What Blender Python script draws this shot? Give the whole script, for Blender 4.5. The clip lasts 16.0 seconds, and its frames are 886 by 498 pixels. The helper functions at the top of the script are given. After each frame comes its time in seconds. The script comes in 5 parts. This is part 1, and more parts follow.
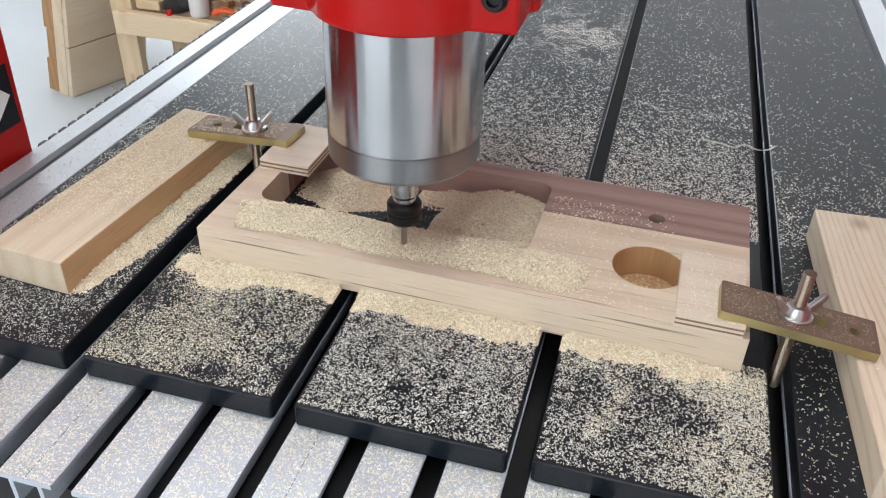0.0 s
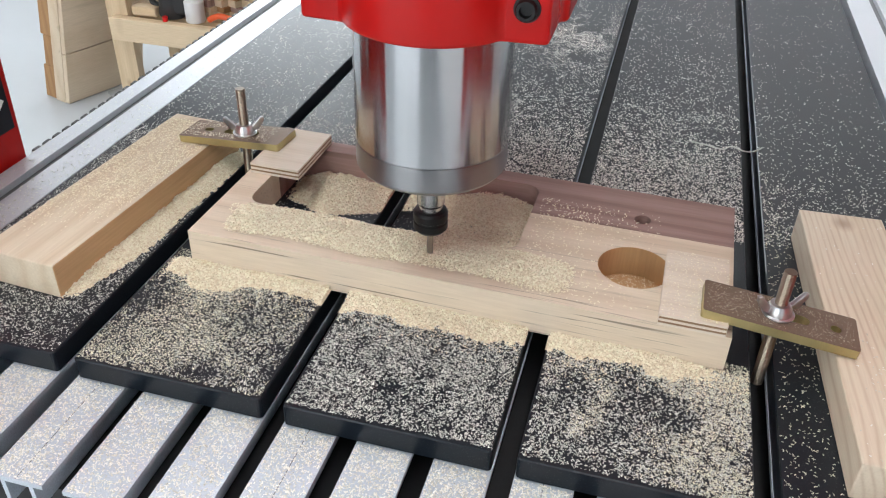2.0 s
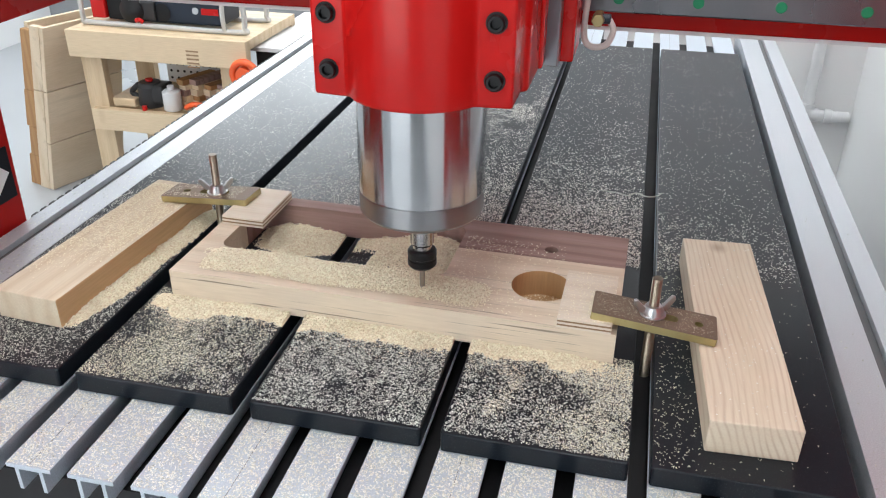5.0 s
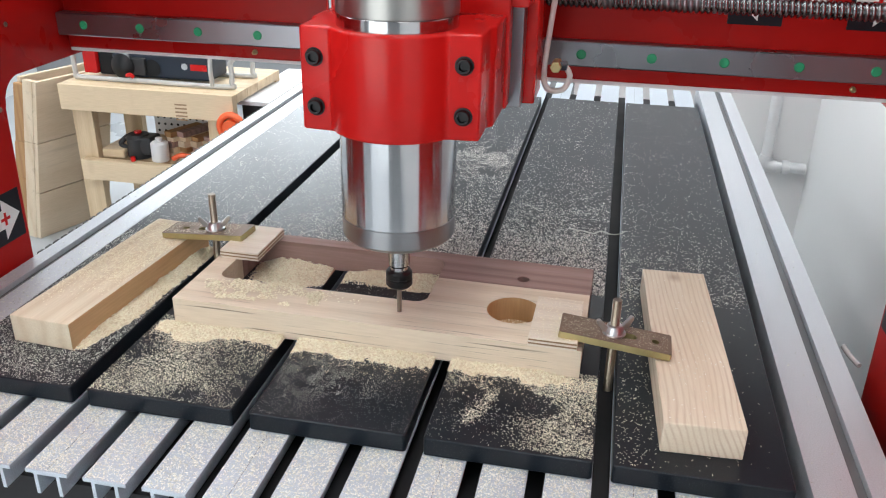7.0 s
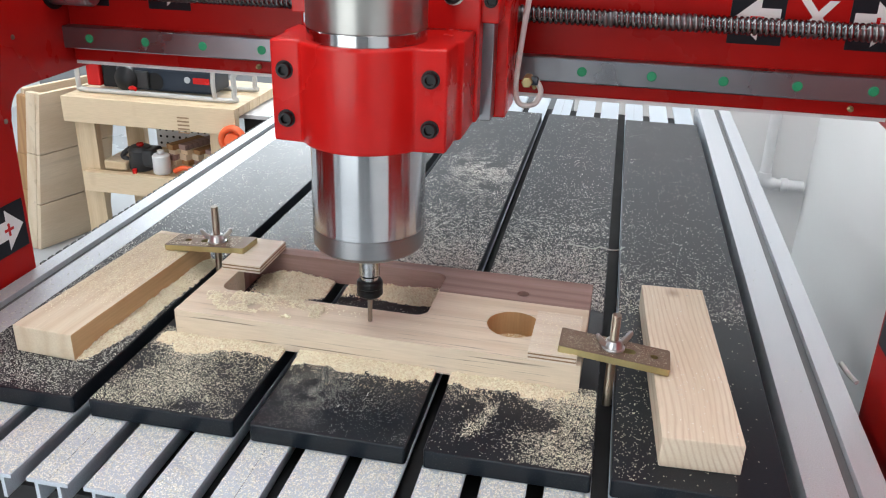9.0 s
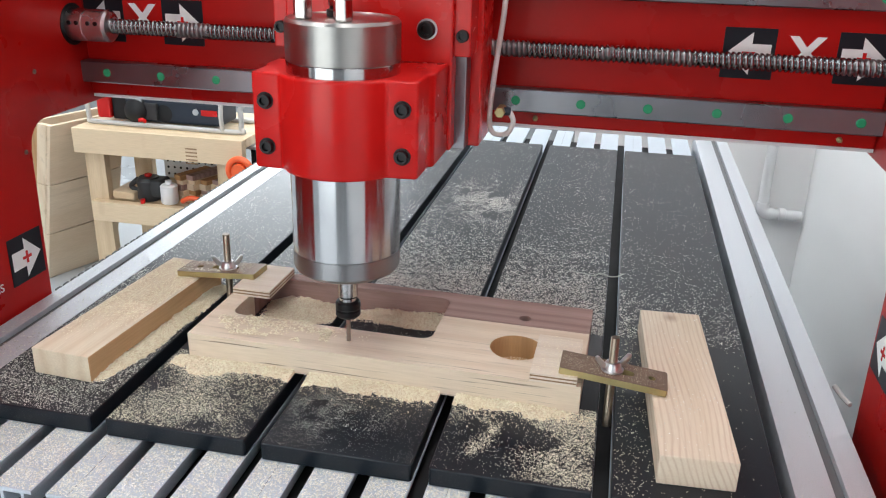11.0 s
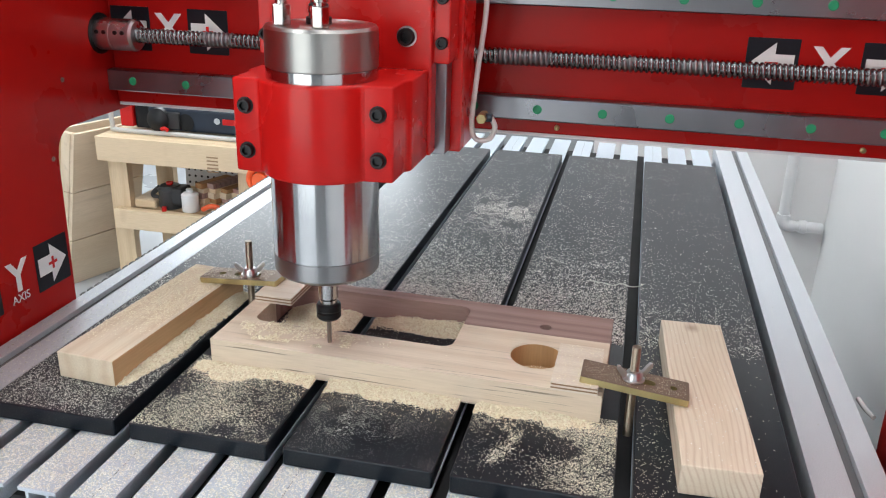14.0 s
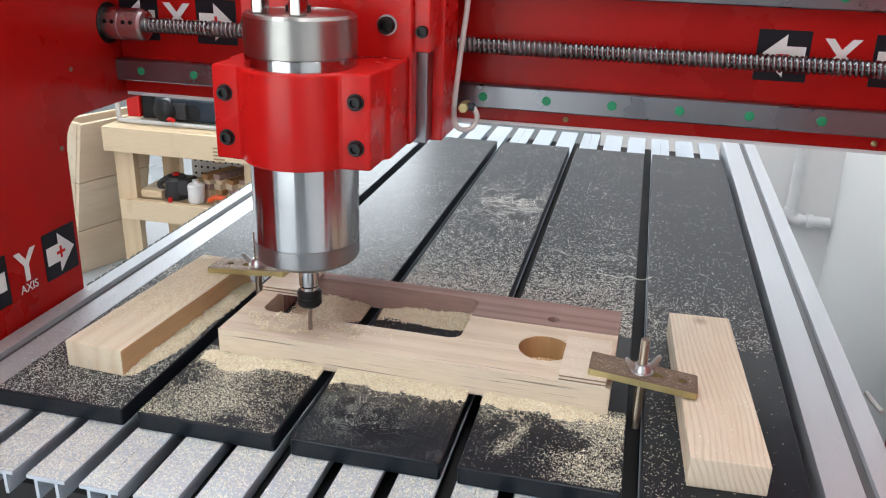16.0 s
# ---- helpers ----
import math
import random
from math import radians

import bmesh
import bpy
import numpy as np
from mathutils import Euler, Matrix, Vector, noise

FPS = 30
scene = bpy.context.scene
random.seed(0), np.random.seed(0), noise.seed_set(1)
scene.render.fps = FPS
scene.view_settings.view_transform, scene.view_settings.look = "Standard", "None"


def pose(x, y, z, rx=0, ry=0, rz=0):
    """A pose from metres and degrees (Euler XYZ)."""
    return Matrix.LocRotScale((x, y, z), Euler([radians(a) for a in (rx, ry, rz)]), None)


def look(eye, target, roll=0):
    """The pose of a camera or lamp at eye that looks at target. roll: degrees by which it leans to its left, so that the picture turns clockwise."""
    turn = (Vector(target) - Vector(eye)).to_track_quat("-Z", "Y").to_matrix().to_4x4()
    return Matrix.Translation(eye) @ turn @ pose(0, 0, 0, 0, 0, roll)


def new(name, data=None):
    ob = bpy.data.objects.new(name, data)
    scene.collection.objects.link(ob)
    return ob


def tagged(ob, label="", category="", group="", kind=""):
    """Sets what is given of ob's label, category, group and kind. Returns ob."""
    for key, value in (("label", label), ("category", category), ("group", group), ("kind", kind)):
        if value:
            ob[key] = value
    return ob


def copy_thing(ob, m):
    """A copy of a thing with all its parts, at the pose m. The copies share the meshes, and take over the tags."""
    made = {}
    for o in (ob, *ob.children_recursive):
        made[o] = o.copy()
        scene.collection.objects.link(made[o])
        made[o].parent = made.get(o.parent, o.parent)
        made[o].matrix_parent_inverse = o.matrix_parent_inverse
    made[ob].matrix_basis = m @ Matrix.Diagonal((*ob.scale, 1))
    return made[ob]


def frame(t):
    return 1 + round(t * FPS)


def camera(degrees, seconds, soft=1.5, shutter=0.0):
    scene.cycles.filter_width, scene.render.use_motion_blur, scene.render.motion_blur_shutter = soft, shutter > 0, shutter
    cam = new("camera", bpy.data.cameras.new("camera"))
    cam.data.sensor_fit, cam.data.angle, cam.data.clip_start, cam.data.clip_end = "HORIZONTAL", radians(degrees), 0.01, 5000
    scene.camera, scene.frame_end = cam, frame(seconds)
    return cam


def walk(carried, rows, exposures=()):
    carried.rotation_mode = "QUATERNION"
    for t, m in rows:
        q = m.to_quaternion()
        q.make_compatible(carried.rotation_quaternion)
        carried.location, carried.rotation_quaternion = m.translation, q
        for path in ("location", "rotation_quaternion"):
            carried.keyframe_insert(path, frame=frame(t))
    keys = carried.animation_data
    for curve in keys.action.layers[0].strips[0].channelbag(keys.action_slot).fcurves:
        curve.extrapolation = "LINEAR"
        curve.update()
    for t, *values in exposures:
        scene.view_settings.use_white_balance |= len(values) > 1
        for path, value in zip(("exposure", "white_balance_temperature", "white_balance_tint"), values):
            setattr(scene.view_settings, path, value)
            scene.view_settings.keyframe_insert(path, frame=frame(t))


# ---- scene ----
cam = camera(55.7, 16.0, soft=1.12)
PATH = [
    (0, (0.262, -0.49, 0.549), (-0.152, 1.104, -0.585), 2.0),
    (0.5, (0.264, -0.494, 0.543), (-0.15, 1.107, -0.581), 2.2),
    (1, (0.273, -0.492, 0.549), (-0.15, 1.098, -0.588), 1.9),
    (1.5, (0.268, -0.492, 0.552), (-0.139, 1.1, -0.589), 2.1),
    (2, (0.277, -0.497, 0.553), (-0.138, 1.104, -0.573), 1.7),
    (2.5, (0.287, -0.51, 0.554), (-0.134, 1.102, -0.553), 1.3),
    (3, (0.301, -0.544, 0.565), (-0.129, 1.091, -0.504), 1.0),
    (3.5, (0.326, -0.588, 0.576), (-0.125, 1.08, -0.431), 0.7),
    (4, (0.338, -0.621, 0.584), (-0.108, 1.065, -0.395), 0.7),
    (4.2, (0.35, -0.63, 0.586), (-0.086, 1.063, -0.386), 0.6),
    (6.3, (0.387, -0.748, 0.607), (0.032, 1.008, -0.282), 1.1),
    (6.5, (0.39, -0.761, 0.607), (0.037, 1.007, -0.259), 1.2),
    (7, (0.395, -0.781, 0.613), (0.039, 1.0, -0.223), 1.1),
    (7.5, (0.392, -0.781, 0.613), (0.032, 1.005, -0.211), 1.1),
    (8, (0.395, -0.786, 0.612), (0.035, 1.005, -0.201), 1.2),
    (8.5, (0.393, -0.789, 0.615), (0.036, 1.004, -0.195), 1.5),
    (9, (0.394, -0.79, 0.616), (0.037, 1.005, -0.188), 1.6),
    (11.5, (0.399, -0.84, 0.627), (0.024, 0.986, -0.099), 1.4),
    (12, (0.396, -0.842, 0.626), (0.012, 0.983, -0.097), 1.3),
    (12.5, (0.394, -0.845, 0.626), (-0.001, 0.979, -0.095), 1.4),
    (13, (0.393, -0.845, 0.627), (-0.009, 0.978, -0.091), 1.4),
    (13.5, (0.393, -0.844, 0.627), (-0.014, 0.978, -0.09), 1.5),
    (14, (0.393, -0.84, 0.624), (-0.017, 0.983, -0.09), 1.5),
    (14.5, (0.394, -0.84, 0.624), (-0.02, 0.979, -0.096), 1.5),
    (15, (0.392, -0.84, 0.622), (-0.022, 0.978, -0.102), 1.6),
    (15.5, (0.389, -0.839, 0.622), (-0.027, 0.976, -0.109), 1.7),
    (16, (0.387, -0.84, 0.621), (-0.031, 0.974, -0.109), 1.7),
]
walk(cam, [(t, look(eye, target, roll)) for t, eye, target, roll in PATH])
import math as m_

# ---------------------------------------------------------------- world, lights
world = bpy.data.worlds.new("world")
scene.world = world
world.use_nodes = True
wn = world.node_tree.nodes
sky = wn.new("ShaderNodeTexSky")
sky.sky_type, sky.sun_disc, sky.sun_elevation, sky.sun_rotation = "NISHITA", False, radians(35), radians(200)
world.node_tree.links.new(sky.outputs[0], wn["Background"].inputs[0])
wn["Background"].inputs[1].default_value = 0.08
scene.view_settings.exposure = 0.0


def area_lamp(name, x, y, z, sx, sy, watts, colour=(0.83, 0.94, 1.0), turn=(0, 0, 0)):
    data = bpy.data.lights.new(name, "AREA")
    data.shape, data.size, data.size_y, data.energy, data.color = "RECTANGLE", sx, sy, watts, colour
    ob = new(name, data)
    ob.matrix_world = pose(x, y, z, *turn)
    return ob


CEIL = 2.05
# unseen ceiling lights; places and watts set only to balance the brightness
LAMPS = [(x, y, w * k) for x, k in ((-1.9, 2.5), (-0.75, 1.1), (0.4, 0.5)) for y, w in ((-2.0, 2.2), (-0.65, 2.7), (0.7, 4.8))] + [(-1.9, 2.05, 7.0), (-0.75, 2.05, 14.0), (0.4, 2.05, 7.0)] + [(-1.6, 3.4, 5.5)]
for lx, ly, watts in LAMPS:
    area_lamp("ceiling_fill", lx, ly, CEIL - 0.08, 0.30, 1.1, watts)
# fill lamps in two added openings, both unseen: doorway behind the camera, far window
area_lamp("front_fill", -1.3, -3.02, 0.35, 2.4, 2.1, 43, (0.84, 0.94, 1.0), (90, 0, 0))
area_lamp("far_window_fill", -1.85, 4.22, 0.75, 1.9, 1.3, 44, (0.90, 0.96, 1.0), (-90, 0, 0))

# ---------------------------------------------------------------- materials


def mat(name):
    ma = bpy.data.materials.new(name)
    ma.use_nodes = True
    t = ma.node_tree
    b = t.nodes["Principled BSDF"]
    return ma, t, b


def link(t, a, b):
    t.links.new(a, b)


def coords(t, scale=(1, 1, 1), kind="Object", rot=(0, 0, 0)):
    c = t.nodes.new("ShaderNodeTexCoord")
    mp = t.nodes.new("ShaderNodeMapping")
    mp.inputs["Scale"].default_value = scale
    mp.inputs["Rotation"].default_value = [radians(a) for a in rot]
    link(t, c.outputs[kind], mp.inputs[0])
    return mp.outputs[0]


def noise_tex(t, vec, scale, detail=4.0, rough=0.55, distort=0.0):
    n = t.nodes.new("ShaderNodeTexNoise")
    n.inputs["Scale"].default_value = scale
    n.inputs["Detail"].default_value = detail
    n.inputs["Roughness"].default_value = rough
    n.inputs["Distortion"].default_value = distort
    link(t, vec, n.inputs["Vector"])
    return n.outputs["Fac"]


def ramp(t, fac, stops):
    r = t.nodes.new("ShaderNodeValToRGB")
    e = r.color_ramp.elements
    while len(e) < len(stops):
        e.new(0.5)
    for el, (p, c) in zip(e, stops):
        el.position, el.color = p, (*c, 1) if len(c) == 3 else c
    link(t, fac, r.inputs[0])
    return r.outputs[0]


def grey(*stops):
    return [(p, (v, v, v)) for p, v in stops]


def mixc(t, fac, a, b, mode="MIX"):
    n = t.nodes.new("ShaderNodeMix")
    n.data_type, n.blend_type = "RGBA", mode
    for sock, v in ((n.inputs["Factor"], fac), (n.inputs["A"], a), (n.inputs["B"], b)):
        if isinstance(v, (int, float)):
            sock.default_value = v
        elif isinstance(v, tuple):
            sock.default_value = (*v, 1)
        else:
            link(t, v, sock)
    return n.outputs["Result"]


def bump(t, b, height, strength=0.3, dist=0.001):
    n = t.nodes.new("ShaderNodeBump")
    n.inputs["Strength"].default_value = strength
    n.inputs["Distance"].default_value = dist
    link(t, height, n.inputs["Height"])
    link(t, n.outputs[0], b.inputs["Normal"])


def simple(name, colour, rough=0.5, metal=0.0, vary=0.12, scale=30.0, bumps=0.1, dust=0.0):
    """A painted or moulded surface with faint blotches, grime and fine relief."""
    ma, t, b = mat(name)
    v = coords(t)
    n1 = noise_tex(t, v, scale * 0.25, 5)
    n2 = noise_tex(t, v, scale * 6, 3)
    lo = tuple(c * (1 - vary) for c in colour)
    hi = tuple(min(1, c * (1 + vary)) for c in colour)
    col = ramp(t, n1, [(0.3, lo), (0.7, hi)])
    if dust:
        f = ramp(t, n2, grey((0.62, 0), (0.72, dust)))
        col = mixc(t, f, col, (0.66, 0.58, 0.45))
    link(t, col, b.inputs["Base Color"])
    r = ramp(t, n1, grey((0.25, max(0.03, rough - 0.08)), (0.75, min(1, rough + 0.08))))
    link(t, r, b.inputs["Roughness"])
    b.inputs["Metallic"].default_value = metal
    if bumps:
        bump(t, b, n2, bumps, 0.0006)
    return ma


def wood(name, light, dark, rings=70.0, axis="x", rough=0.62, streak=0.5, vein=0.0, knots=0.0):
    """Sawn timber: long grain lines, growth bands, pores and a few dark streaks."""
    ma, t, b = mat(name)
    sc = {"x": (0.06, 1, 1), "y": (1, 0.06, 1), "z": (1, 1, 0.06)}[axis]
    v = coords(t, sc)
    warp = noise_tex(t, v, 9.0, 3)
    w = t.nodes.new("ShaderNodeTexWave")
    w.wave_type, w.bands_direction = "BANDS", {"x": "Y", "y": "X", "z": "X"}[axis]
    w.inputs["Scale"].default_value = rings / 6.28
    w.inputs["Distortion"].default_value = 5.0
    w.inputs["Detail"].default_value = 2.0
    w.inputs["Detail Scale"].default_value = 1.2
    link(t, v, w.inputs["Vector"])
    fine = noise_tex(t, v, 320.0, 4, 0.6)
    band = mixc(t, 0.45, w.outputs["Fac"], warp)
    col = ramp(t, band, [(0.2, light), (0.62, tuple(a * 0.7 + c * 0.3 for a, c in zip(light, dark))), (0.92, dark)])
    f = ramp(t, fine, grey((0.35, 0.0), (0.75, 0.35)))
    col = mixc(t, f, col, tuple(c * 0.75 for c in dark))
    big = noise_tex(t, v, 42.0, 2, 0.5, 0.4)
    s = ramp(t, big, grey((0.60, 0.0), (0.72, streak)))
    col = mixc(t, s, col, tuple(c * 0.5 for c in dark))
    if vein:
        # thin dark resin lines that run and fade along the grain
        long = {"x": (0.02, 1, 1), "y": (1, 0.02, 1), "z": (1, 1, 0.02)}[axis]
        line = ramp(t, noise_tex(t, coords(t, long), 260.0, 2, 0.5, 0.3), grey((0.60, 0.0), (0.66, 1.0)))
        where = ramp(t, noise_tex(t, coords(t, {"x": (0.25, 1, 1), "y": (1, 0.25, 1), "z": (1, 1, 0.25)}[axis]), 38.0, 2), grey((0.40, 0.0), (0.55, vein)))
        sep = t.nodes.new("ShaderNodeSeparateXYZ")
        link(t, coords(t), sep.inputs[0])
        edge = ramp(t, sep.outputs["Y"], grey((0.002, 1.0), (0.03, 0.35)))
        f = mixc(t, 1.0, mixc(t, 1.0, line, where, "MULTIPLY"), edge, "MULTIPLY")
        col = mixc(t, f, col, (0.20, 0.16, 0.11))
    if knots:
        vo = t.nodes.new("ShaderNodeTexVoronoi")
        vo.inputs["Scale"].default_value = 11.0
        link(t, coords(t, {"x": (0.6, 1, 0.2), "y": (1, 0.6, 0.2), "z": (1, 0.2, 0.6)}[axis]), vo.inputs["Vector"])
        spot = ramp(t, vo.outputs["Distance"], grey((0.04, knots), (0.11, knots * 0.35), (0.17, 0.0)))
        col = mixc(t, spot, col, (0.33, 0.19, 0.11))
    link(t, col, b.inputs["Base Color"])
    b.inputs["Roughness"].default_value = rough
    bump(t, b, fine, 0.15, 0.0005)
    return ma


def brushed(name, colour, rough=0.22, around=True):
    """Turned or brushed metal with fine lathe lines."""
    ma, t, b = mat(name)
    v = coords(t, (1, 1, 220) if around else (1, 220, 1))
    n = noise_tex(t, v, 3.0, 3)
    n2 = noise_tex(t, coords(t), 14.0, 4)
    link(t, ramp(t, n2, [(0.3, tuple(c * 0.88 for c in colour)), (0.7, colour)]), b.inputs["Base Color"])
    link(t, ramp(t, n, grey((0.3, rough - 0.02), (0.7, rough + 0.03))), b.inputs["Roughness"])
    b.inputs["Metallic"].default_value = 1.0
    b.inputs["Anisotropic"].default_value = 0.75 if around else 0.0
    if around:
        tg = t.nodes.new("ShaderNodeTangent")
        tg.direction_type, tg.axis = "RADIAL", "Z"
        link(t, tg.outputs[0], b.inputs["Tangent"])
        b.inputs["Anisotropic Rotation"].default_value = 0.25
    bump(t, b, n, 0.012, 0.0002)
    return ma


def speckled(name, base, chip, rough, amount=0.6, size=420.0, metal=0.0):
    """A surface with a film of fine dust specks lying on it."""
    ma, t, b = mat(name)
    v = coords(t)
    vo = t.nodes.new("ShaderNodeTexVoronoi")
    vo.inputs["Scale"].default_value = size
    link(t, v, vo.inputs["Vector"])
    spots = ramp(t, vo.outputs["Distance"], grey((0.12, 1.0), (0.28, 0.0)))
    where = ramp(t, noise_tex(t, v, 7.0, 5, 0.6), grey((0.38, 0.0), (0.68, amount)))
    f = mixc(t, 1.0, spots, where, "MULTIPLY")
    film = ramp(t, noise_tex(t, v, 5.0, 6, 0.65), grey((0.45, 0.0), (0.8, 0.006)))
    n1 = noise_tex(t, v, 600.0, 2)
    col = ramp(t, n1, [(0.3, tuple(c * 0.8 for c in base)), (0.7, base)])
    col = mixc(t, film, col, chip)
    col = mixc(t, f, col, chip)
    link(t, col, b.inputs["Base Color"])
    link(t, ramp(t, f, grey((0.0, rough), (0.6, 0.9))), b.inputs["Roughness"])
    b.inputs["Metallic"].default_value = metal
    bump(t, b, n1, 0.12, 0.0004)
    return ma


M_PANEL = speckled("black_panel", (0.0100, 0.0145, 0.0210), (0.50, 0.50, 0.48), 0.29, 0.10)
M_PANEL.node_tree.nodes["Principled BSDF"].inputs["Specular IOR Level"].default_value = 0.34
M_ALU = speckled("dusty_aluminium", (0.66, 0.73, 0.81), (0.68, 0.69, 0.64), 0.40, 0.7, 380.0, 0.4)
M_RAILALU = speckled("rail_aluminium", (0.66, 0.69, 0.735), (0.64, 0.63, 0.60), 0.38, 0.25, 420.0, 0.45)
M_DARK = simple("dark_steel", (0.02, 0.02, 0.022), 0.6, 0.3)
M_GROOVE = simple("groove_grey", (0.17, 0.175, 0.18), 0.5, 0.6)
M_RED = simple("red_gloss_paint", (0.55, 0.011, 0.010), 0.26, 0.0, 0.08, 20.0, 0.05)
M_RED2 = simple("red_satin_paint", (0.39, 0.007, 0.0055), 0.30, 0.0, 0.10, 20.0, 0.08)
for _m, _v in ((M_RED2, 0.18), (M_RED, 0.32)):
    _m.node_tree.nodes["Principled BSDF"].inputs["Specular IOR Level"].default_value = _v
M_STEEL = brushed("turned_steel", (0.56, 0.56, 0.57), 0.15)
M_CAP = brushed("cap_steel", (0.46, 0.45, 0.43), 0.36)
M_STEEL2 = brushed("dull_steel_ring", (0.33, 0.33, 0.34), 0.32)
M_RAIL = simple("ground_rail_steel", (0.25, 0.25, 0.27), 0.30, 1.0, 0.1)
M_BIT = simple("carbide_bit", (0.34, 0.31, 0.28), 0.3, 1.0, 0.15)
M_SCREW = simple("screw_steel", (0.23, 0.23, 0.235), 0.26, 1.0, 0.15)
M_ZINC = simple("zinc_plate", (0.62, 0.62, 0.63), 0.3, 1.0, 0.15)
M_BRASSY = simple("yellow_zinc", (0.47, 0.40, 0.20), 0.42, 0.8, 0.3, 60.0, 0.2)
M_CLAMPTOP = speckled("dusty_yellow_zinc", (0.24, 0.17, 0.12), (0.50, 0.38, 0.28), 0.5, 0.9, 900.0, 0.5)
M_BOLT = simple("bronze_bolt", (0.34, 0.29, 0.23), 0.36, 1.0, 0.2)
M_BLACK = simple("black_oxide", (0.012, 0.012, 0.013), 0.38, 0.5)
M_RUBBER = simple("black_plastic", (0.02, 0.02, 0.022), 0.5)
M_PINE = wood("pine_board", (0.81, 0.72, 0.56), (0.69, 0.56, 0.39), 60.0, "y", 0.6, 0.10, 0.0, 0.35)


def plain_sawn(name, light, mid, dark):
    """A plain-sawn stud: wandering growth lines, close together on one side, with a pale sapwood ground."""
    ma, t, b = mat(name)
    sep = t.nodes.new("ShaderNodeSeparateXYZ")
    link(t, coords(t), sep.inputs[0])
    wander = noise_tex(t, coords(t, (1.0, 0.22, 0.4)), 13.0, 2, 0.5)
    slow = noise_tex(t, coords(t, (0.3, 0.12, 0.3)), 9.0, 1, 0.5)

    def op(kind, a, c):
        n = t.nodes.new("ShaderNodeMath")
        n.operation = kind
        for sock, v in zip(n.inputs, (a, c)):
            if isinstance(v, (int, float)):
                sock.default_value = v
            else:
                link(t, v, sock)
        return n.outputs[0]

    u = op("ADD", op("ADD", sep.outputs["X"], op("MULTIPLY", wander, 0.028)), op("MULTIPLY", slow, 0.06))
    u = op("ADD", u, op("MULTIPLY", sep.outputs["Z"], 0.45))
    stretch = op("MULTIPLY", op("POWER", op("ADD", u, 0.02), 1.25), 1150.0)
    wave = op("ADD", op("MULTIPLY", op("SINE", stretch, 0.0), 0.5), 0.5)
    gone = ramp(t, noise_tex(t, coords(t, (1.0, 0.3, 1.0)), 24.0, 3), grey((0.30, 0.25), (0.62, 1.0)))
    line = op("MULTIPLY", op("POWER", wave, 3.5), gone)
    ground = ramp(t, noise_tex(t, coords(t, (1.0, 0.15, 1.0)), 22.0, 4), [(0.3, mid), (0.65, light)])
    col = mixc(t, op("MULTIPLY", line, 0.50), ground, dark)
    fine = noise_tex(t, coords(t, (1, 0.05, 1)), 420.0, 3, 0.6)
    col = mixc(t, ramp(t, fine, grey((0.45, 0.0), (0.8, 0.22))), col, tuple(c * 0.75 for c in dark))
    vo = t.nodes.new("ShaderNodeTexVoronoi")
    vo.inputs["Scale"].default_value = 8.0
    link(t, coords(t, (1.0, 0.75, 0.2)), vo.inputs["Vector"])
    spot = ramp(t, vo.outputs["Distance"], grey((0.045, 0.75), (0.09, 0.25), (0.13, 0.0)))
    col = mixc(t, spot, col, (0.36, 0.22, 0.13))
    link(t, col, b.inputs["Base Color"])
    b.inputs["Roughness"].default_value = 0.58
    bump(t, b, fine, 0.18, 0.0005)
    return ma


# orange-brown wood for one side of a block, its shade put into the colour
M_PINE_S = wood("shaded_side_pine", (0.72, 0.50, 0.28), (0.52, 0.31, 0.14), 30.0, "y", 0.6, 0.25, 0.0, 0.3)
M_PINE_R = plain_sawn("pine_stud", (0.80, 0.71, 0.57), (0.75, 0.64, 0.49), (0.50, 0.35, 0.22))
M_PINE_X = wood("pine_workpiece", (0.78, 0.67, 0.53), (0.68, 0.55, 0.41), 45.0, "x", 0.6, 0.10, 0.8)
M_WALNUT = wood("walnut_strip", (0.40, 0.265, 0.235), (0.24, 0.145, 0.122), 70.0, "x", 0.72, 0.30)
M_PLY = wood("birch_ply", (0.80, 0.72, 0.61), (0.71, 0.61, 0.49), 60.0, "x", 0.6, 0.0)
M_PLYDARK = simple("ply_glue_line", (0.30, 0.19, 0.11), 0.7)
M_BENCH = wood("bench_pine", (0.70, 0.55, 0.37), (0.58, 0.42, 0.25), 40.0, "x", 0.6, 0.15, 0.0, 0.5)
M_BENCHV = wood("bench_pine_upright", (0.68, 0.53, 0.35), (0.56, 0.40, 0.24), 40.0, "z", 0.6, 0.15, 0.0, 0.5)
M_CRATE = wood("crate_pine", (0.70, 0.58, 0.43), (0.60, 0.46, 0.31), 30.0, "y", 0.65, 0.25, 0.0, 0.4)
M_CRATEEDGE = wood("crate_edge", (0.44, 0.24, 0.10), (0.30, 0.15, 0.06), 60.0, "z", 0.65, 0.2)
M_WALL = simple("white_wall_paint", (0.84, 0.84, 0.84), 0.7, 0, 0.03, 3.0, 0.05)
M_GREYWALL = simple("grey_wall", (0.30, 0.31, 0.32), 0.7, 0, 0.08, 4.0)
M_FLOOR = simple("grey_floor_paint", (0.42, 0.44, 0.46), 0.32, 0, 0.08, 6.0, 0.05)
M_CEIL = simple("ceiling_grey", (0.24, 0.25, 0.26), 0.8, 0, 0.03, 3.0)
M_WHITE = simple("white_plastic", (0.72, 0.72, 0.73), 0.4, 0, 0.05)
M_DECALW = simple("decal_white", (0.80, 0.80, 0.80), 0.35, 0, 0.04)
M_DECALK = simple("decal_black", (0.012, 0.013, 0.018), 0.35, 0, 0.1)
